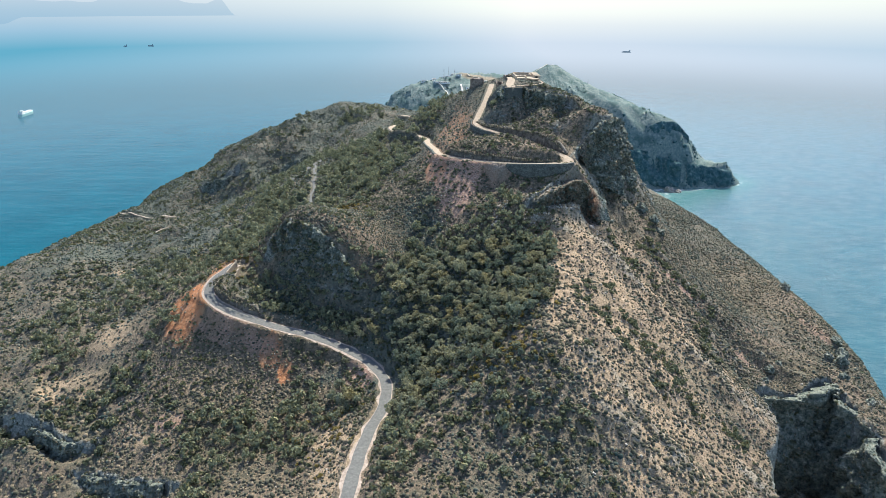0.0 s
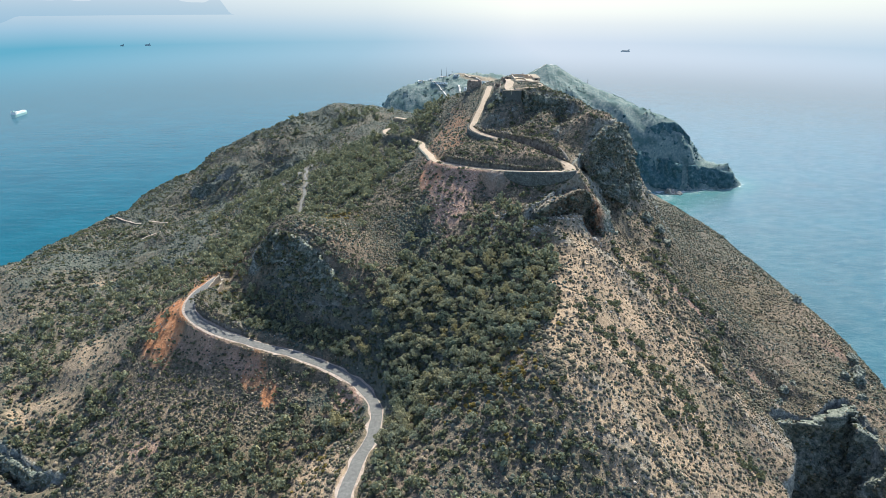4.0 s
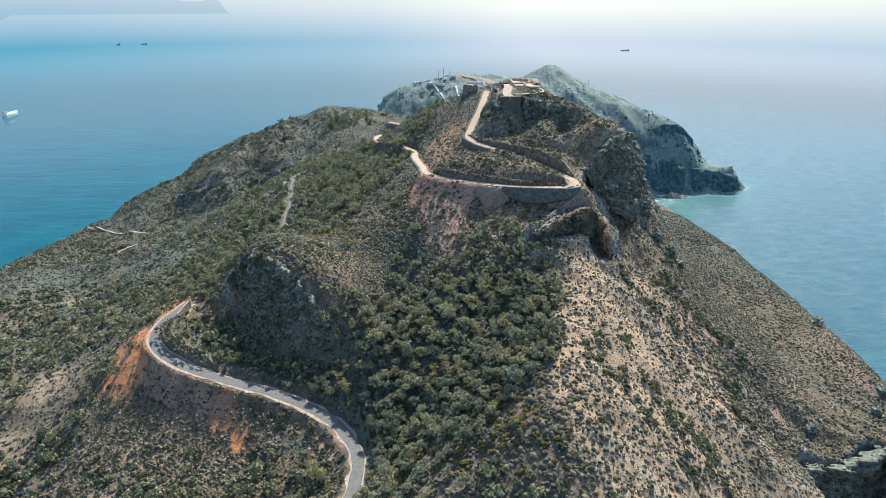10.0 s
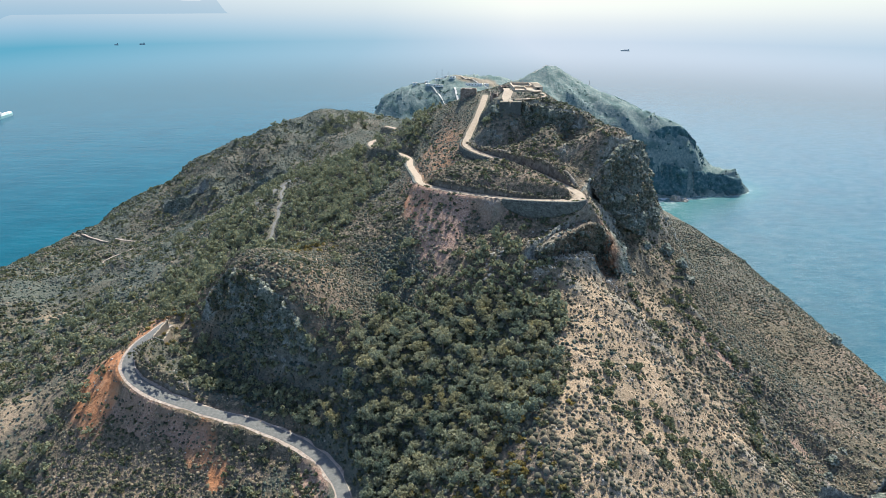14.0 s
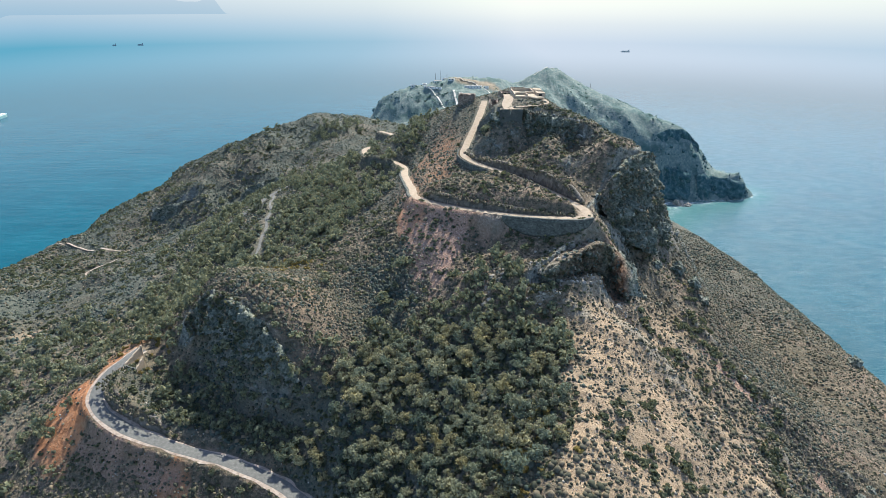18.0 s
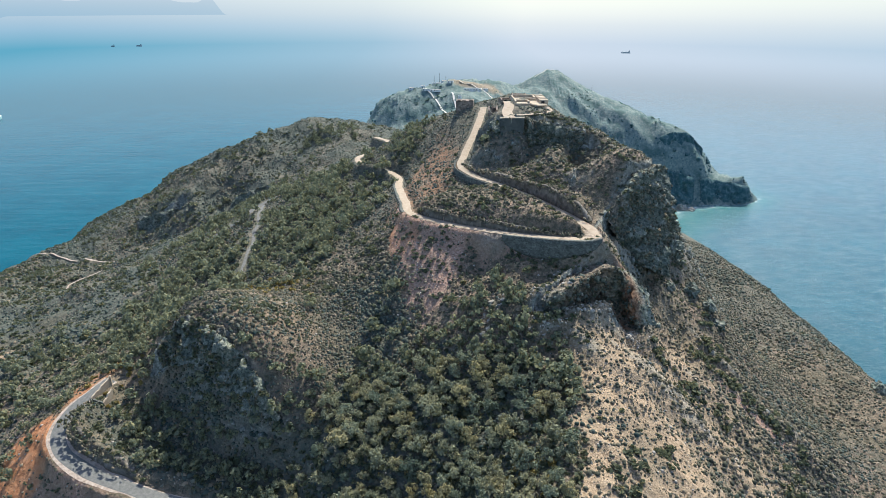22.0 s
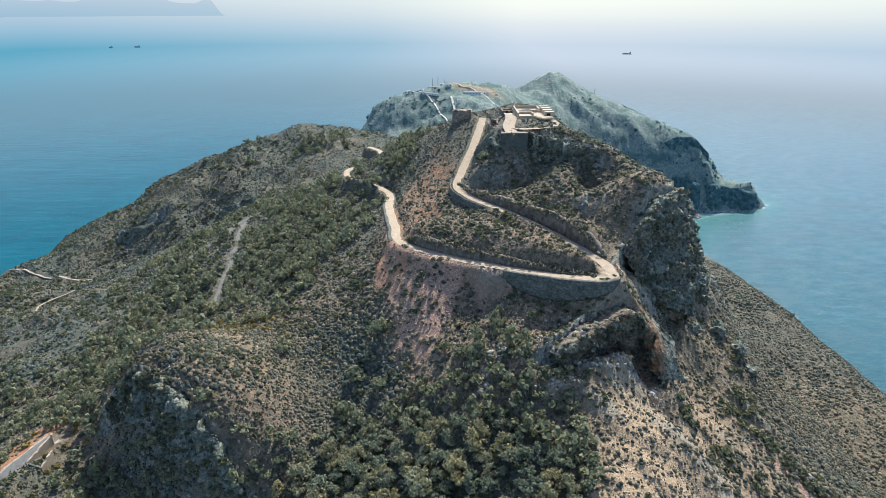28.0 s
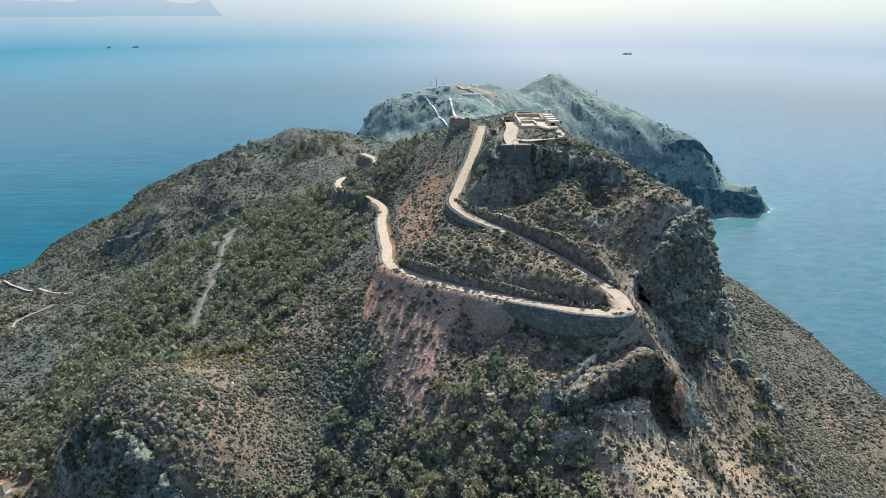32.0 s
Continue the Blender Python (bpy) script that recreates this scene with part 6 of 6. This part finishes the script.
battery = tagged(new("gun_battery"), "old hilltop gun battery with pale open court and low walls", "fort")
FL = 240.75
part("court_floor", bm_box(12.5, 18, 1.6, (47.0, 361.5, FL - 0.75), 0, 0.05), PALE_RENDER, battery, "sun-bleached court floor")
for sx_, sy_, sz_, px_, py_ in ((10.5, 0.6, 1.3, 46.5, 370.4), (0.6, 17.6, 1.1, 41.2, 361.6), (5.5, 0.6, 0.9, 44.2, 357.5), (0.6, 8, 1.2, 50.4, 366.2), (4.0, 0.6, 1.0, 48.6, 361.0), (0.6, 5, 0.9, 46.6, 355.6)):
    part("low_wall", bm_box(sx_, sy_, sz_, (px_, py_, FL + sz_ / 2), 0, 0.05), PALE_RENDER, battery)
for k in range(4):
    part("shelter", bm_box(3.6, 2.4, 1.9, (52.6, 353.0 + 4.4 * k, FL + 0.7), 4, 0.08), PALE_RENDER, battery, "low concrete crew shelter")
    part("shelter_door", bm_box(1.4, 0.1, 1.1, (52.2, 351.75 + 4.4 * k, FL + 0.6), 4), DARK, battery)
part("gun_ring", bm_box(5.0, 5.0, 0.8, (50.5, 350.5, FL - 0.2), 30, 0.3), PALE_RENDER, battery)
front = tagged(new("retaining_wall"), "tall weathered concrete retaining wall under the battery terrace", "wall")
bm = bmesh.new()
cs = [bm.verts.new(q) for q in ((33.6, 333.4, 226.0), (41.8, 333.2, 226.0), (42.6, 334.6, 237.9), (33.0, 334.8, 237.6), (33.6, 341.5, 226.0), (41.8, 341.5, 226.0), (41.4, 341.3, 237.9), (33.8, 341.5, 237.6))]
for q in ((0, 1, 2, 3), (5, 4, 7, 6), (3, 2, 6, 7), (1, 5, 6, 2), (4, 0, 3, 7), (4, 5, 1, 0)):
    bm.faces.new([cs[i] for i in q])
part("wall_face", bm, CONCRETE, front)
part("coping", bm_box(9.6, 0.8, 0.3, (37.8, 335.0, 237.95), 0, 0.05), PALE_RENDER, front)


def stone_house(name, x, y, w, d, h, turn, label, mat, roof=None, gable=0.5):
    """A small masonry house: four walls, gables, door and window openings; roofless unless a roof is given."""
    house = tagged(new(name), label, "house")
    z = at_ground(x, y) - 0.4
    house.matrix_basis = pose(x, y, z, 0, 0, turn)
    t = 0.5
    for sy in (-1, 1):
        part("wall", bm_box(w, t, h, (0, sy * (d - t) / 2, h / 2), 0, 0.05), mat, house)
    for sx in (-1, 1):
        bm = bmesh.new()
        x0 = sx * (w / 2 - t / 2)
        ring = [(-d / 2 + t, 0), (d / 2 - t, 0), (d / 2 - t, h), (0, h + gable), (-d / 2 + t, h)]
        a = [bm.verts.new((x0 - t / 2, q[0], q[1])) for q in ring]
        b = [bm.verts.new((x0 + t / 2, q[0], q[1])) for q in ring]
        bm.faces.new(a[::-1])
        bm.faces.new(b)
        for i in range(5):
            bm.faces.new((a[i], a[(i + 1) % 5], b[(i + 1) % 5], b[i]))
        part("gable_wall", bm, mat, house)
    part("door", bm_box(1.0, 0.08, min(2.0, h - 0.3), (-w * 0.15, -d / 2 - 0.03, 0.15 + min(2.0, h - 0.3) / 2)), DARK, house)
    part("window", bm_box(0.8, 0.08, min(0.9, 0.4 * h), (w * 0.22, -d / 2 - 0.03, h * 0.65)), DARK, house)
    if roof:
        part("roof", bm_box(w + 0.4, d + 0.4, 0.3, (0, 0, h + 0.1), 0, 0.05), roof, house)
    return house


stone_house("stone_ruin", 38.6, 370.5, 5.2, 5.0, 2.2, 12, "roofless brown stone house beside the battery court", BROWNSTONE)
stone_house("stone_ruin", 45.0, 375.5, 6.5, 4.5, 1.5, 4, "brown stone barrack ruin behind the battery", BROWNSTONE)
stone_house("stone_ruin", 51.5, 376.0, 4.0, 4.0, 1.3, -10, "small brown stone store behind the battery", BROWNSTONE)
gate = tagged(new("gate_ruin"), "broken brown stone gate walls beside the gravel road", "ruin")
gz = at_ground(32, 354)
for i, (p, q, a, b) in enumerate((((30.0, 352), (30.4, 357), 2.6, 3.6), ((30.0, 352), (33.0, 351.4), 2.4, 1.0), ((33.6, 356), (34.2, 362), 2.0, 3.2), ((31.5, 360), (35.5, 361), 3.0, 2.2))):
    broken_wall(p, q, a, b, 0.7, gz, gate, BROWNSTONE, seed=10 + i)
bastion = tagged(new("stone_bastion"), "square brown stone bastion at the end of the gravel road", "fort")
bz = at_ground(22, 402)
for k, (u, w_, h_) in enumerate(((-3.0, 1.6, 0.5), (-0.6, 2.0, 0.3), (2.8, 1.8, 0.6))):
    part("parapet", bm_box(w_, 0.8, h_, (22.0 + u, 400.6 - 0.14 * u, bz + 4.1 + h_ / 2), -8, 0.1), BROWNSTONE, bastion)
part("bastion_wall", bm_box(8.5, 6.0, 7.0, (22.0, 403, bz + 0.6), -8, 0.15), BROWNSTONE, bastion)
ribbon("road_terrace", [(36.8, 335.6, 237.95), (36.6, 340, 238.3), (37, 346, 238.9), (38.5, 354, 240.0), (38.8, 361, 240.3)], 2.2, GRAVEL_MAT, 0.12, "pale gravel apron in front of the battery", 0.3)
ribbon("road_loop", [(38, 340, 238.3), (44, 339.8, 238.3), (50, 341, 238.7), (54, 345, 239.0), (53.5, 350, 239.6)], 1.2, GRAVEL_MAT, 0.15, "pale gravel footpath round the battery mound", 0.3)

# ---- far fort settlement ----
def drape(points, half, name, label, mat=None):
    p = along([(x, y, 0) for x, y in points], 4.0)
    z = grid_at(Z, p[:, 0], p[:, 1]) + 0.1
    ribbon(name, list(zip(p[:, 0], p[:, 1], z)), half, mat or GRAVEL_MAT, 0.5, label, 0.4)


drape([(26, 930), (28.5, 915), (31, 900), (34, 882), (37, 868)], 1.4, "road_far_ramp", "pale ramp below the far battery", FAR_TRACK)
drape([(-31, 969), (-19, 968), (-8, 952), (2, 936), (8, 918), (14, 902), (22, 880)], 0.85, "road_far_zigzag", "pale zigzag track on the far hill", FAR_TRACK)
drape([(37, 968), (60, 950), (86, 926)], 0.8, "road_far_track", "pale track across the far hill", FAR_TRACK)
drape(SEA_TRACK, 0.6, "road_track", "pale dirt track above the sea", SHOULDER)
drape(SEA_TRACK_LOW, 0.6, "road_track_low", "pale dirt track bend above the sea", SHOULDER)
drape([(157, 1081), (166, 1085), (176, 1087), (190, 1095)], 1.0, "road_cape", "pale track on the cape's summit", FAR_TRACK)


def block_house(x, y, w, d, h, turn, label):
    """A flat-roofed white building with parapet, door and windows."""
    b = tagged(new("white_building"), label, "building", "far fort buildings")
    b.matrix_basis = pose(x, y, at_ground(x, y) - 0.8, 0, 0, turn)
    part("wall", bm_box(w, d, h, (0, 0, h / 2), 0, 0.06), WHITE, b)
    part("roof", bm_box(w - 0.6, d - 0.6, 0.3, (0, 0, h + 0.05)), ROOF, b)
    for k in range(max(1, int(w / 4))):
        part("window", bm_box(1.1, 0.12, 1.2, (-w / 2 + 2 + 4 * k, -d / 2 - 0.04, h * 0.6)), DARK, b)
    return b


for x, y, w, d, h, turn, label in ((54, 944, 24, 6, 4.2, -6, "long white battery building on the far hill"), (36, 916, 4, 4, 5, 0, "small white house beside the far ramp"),
                                   (5, 984, 12, 6, 4.5, 5, "white flat-roofed building below the far masts"), (-14, 972, 6, 5, 4, 0, "white house on the far hill's edge"),
                                   (-30, 970, 7, 5, 3.6, 10, "low white house at the far hill's western edge"), (16, 981, 9, 5, 3.5, 0, "white building beside the far terrace"),
                                   (-2, 950, 26, 3, 3.0, -24, "long low pale battery wall on the far hill"), (72, 948, 7, 5, 3.5, -6, "white annex of the far battery"),
                                   (24, 962, 8, 5, 3, -10, "low white store on the far hill")):
    block_house(x, y, w, d, h, turn, label)
for x, y, h in ((1.5, 988, 17), (9, 989, 16), (18, 990, 14), (250, 1083, 9)):
    mast = tagged(new("radio_mast"), "thin grey radio mast on the distant summit", "mast")
    z = at_ground(x, y)
    bm = bmesh.new()
    bmesh.ops.create_cone(bm, segments=6, radius1=0.35, radius2=0.15, depth=h, matrix=pose(x, y, z + h / 2 - 0.5))
    part("pole", bm, CONCRETE, mast)
    part("antenna", bm_box(1.6, 0.2, 0.2, (x, y, z + h * 0.8)), CONCRETE, mast)


# ---- ships ----
def ship(x, y, length, beam, heading, hull_mat, house_mat, label, house_at=-0.36, cargo=True):
    s = tagged(new("cargo_ship"), label, "ship")
    s.matrix_basis = pose(x, y, 0, 0, 0, heading)
    bm = bmesh.new()
    rings = []
    for u, wdt in ((-0.5, 0.75), (-0.44, 0.95), (0.2, 1.0), (0.38, 0.8), (0.46, 0.4), (0.5, 0.06)):
        rise = 1.5 * max(0, u - 0.3) / 0.2
        rings.append([bm.verts.new((sx * wdt * beam / 2 * k, u * length, z)) for sx, k, z in ((-1, 0.8, -2), (-1, 1, 7 + rise), (1, 1, 7 + rise), (1, 0.8, -2))])
    for a, b in zip(rings, rings[1:]):
        for k in range(4):
            bm.faces.new((a[k], a[(k + 1) % 4], b[(k + 1) % 4], b[k]))
    bm.faces.new(rings[0])
    bm.faces.new(rings[-1][::-1])
    part("hull", bm, hull_mat, s)
    part("superstructure", bm_box(beam * 0.85, length * 0.14, 7, (0, house_at * length, 10), 0, 0.3), house_mat, s)
    part("bridge", bm_box(beam * 0.95, length * 0.06, 2.6, (0, house_at * length + 1, 14.6), 0, 0.3), house_mat, s)
    bm = bmesh.new()
    bmesh.ops.create_cone(bm, segments=12, radius1=1.8, radius2=1.5, depth=6, matrix=pose(0, house_at * length - length * 0.05, 15))
    part("funnel", bm, hull_mat, s)
    if cargo:
        for k in range(5):
            part("hatch", bm_box(beam * 0.7, length * 0.11, 4.5, (0, length * (-0.2 + 0.125 * k), 8.5), 0, 0.2), house_mat, s)
    return s


GREENHULL = simple("pale_green_hull", [(0.3, (0.30, 0.48, 0.46)), (0.7, (0.42, 0.60, 0.57))], 0.3, 0.5)
# Distant hulls lightened to blue-grey, with the haze painted into the colour.
HAZED_HULL = simple("hazed_grey_hull", [(0.3, (0.20, 0.25, 0.28)), (0.7, (0.28, 0.33, 0.36))], 0.3, 0.6)
ship(-1116, 1650, 70, 13, 7, GREENHULL, WHITE, "pale green and white cargo ship on the calm sea")
ship(1100, 3837, 52, 9, 82, HAZED_HULL, HAZED_HULL, "distant grey cargo ship in the haze")
ship(-2000, 4390, 42, 8, 80, HAZED_HULL, HAZED_HULL, "distant grey ship at anchor in the bay")
ship(-2150, 4340, 26, 6, 85, HAZED_HULL, HAZED_HULL, "faint distant ship at anchor in the bay")
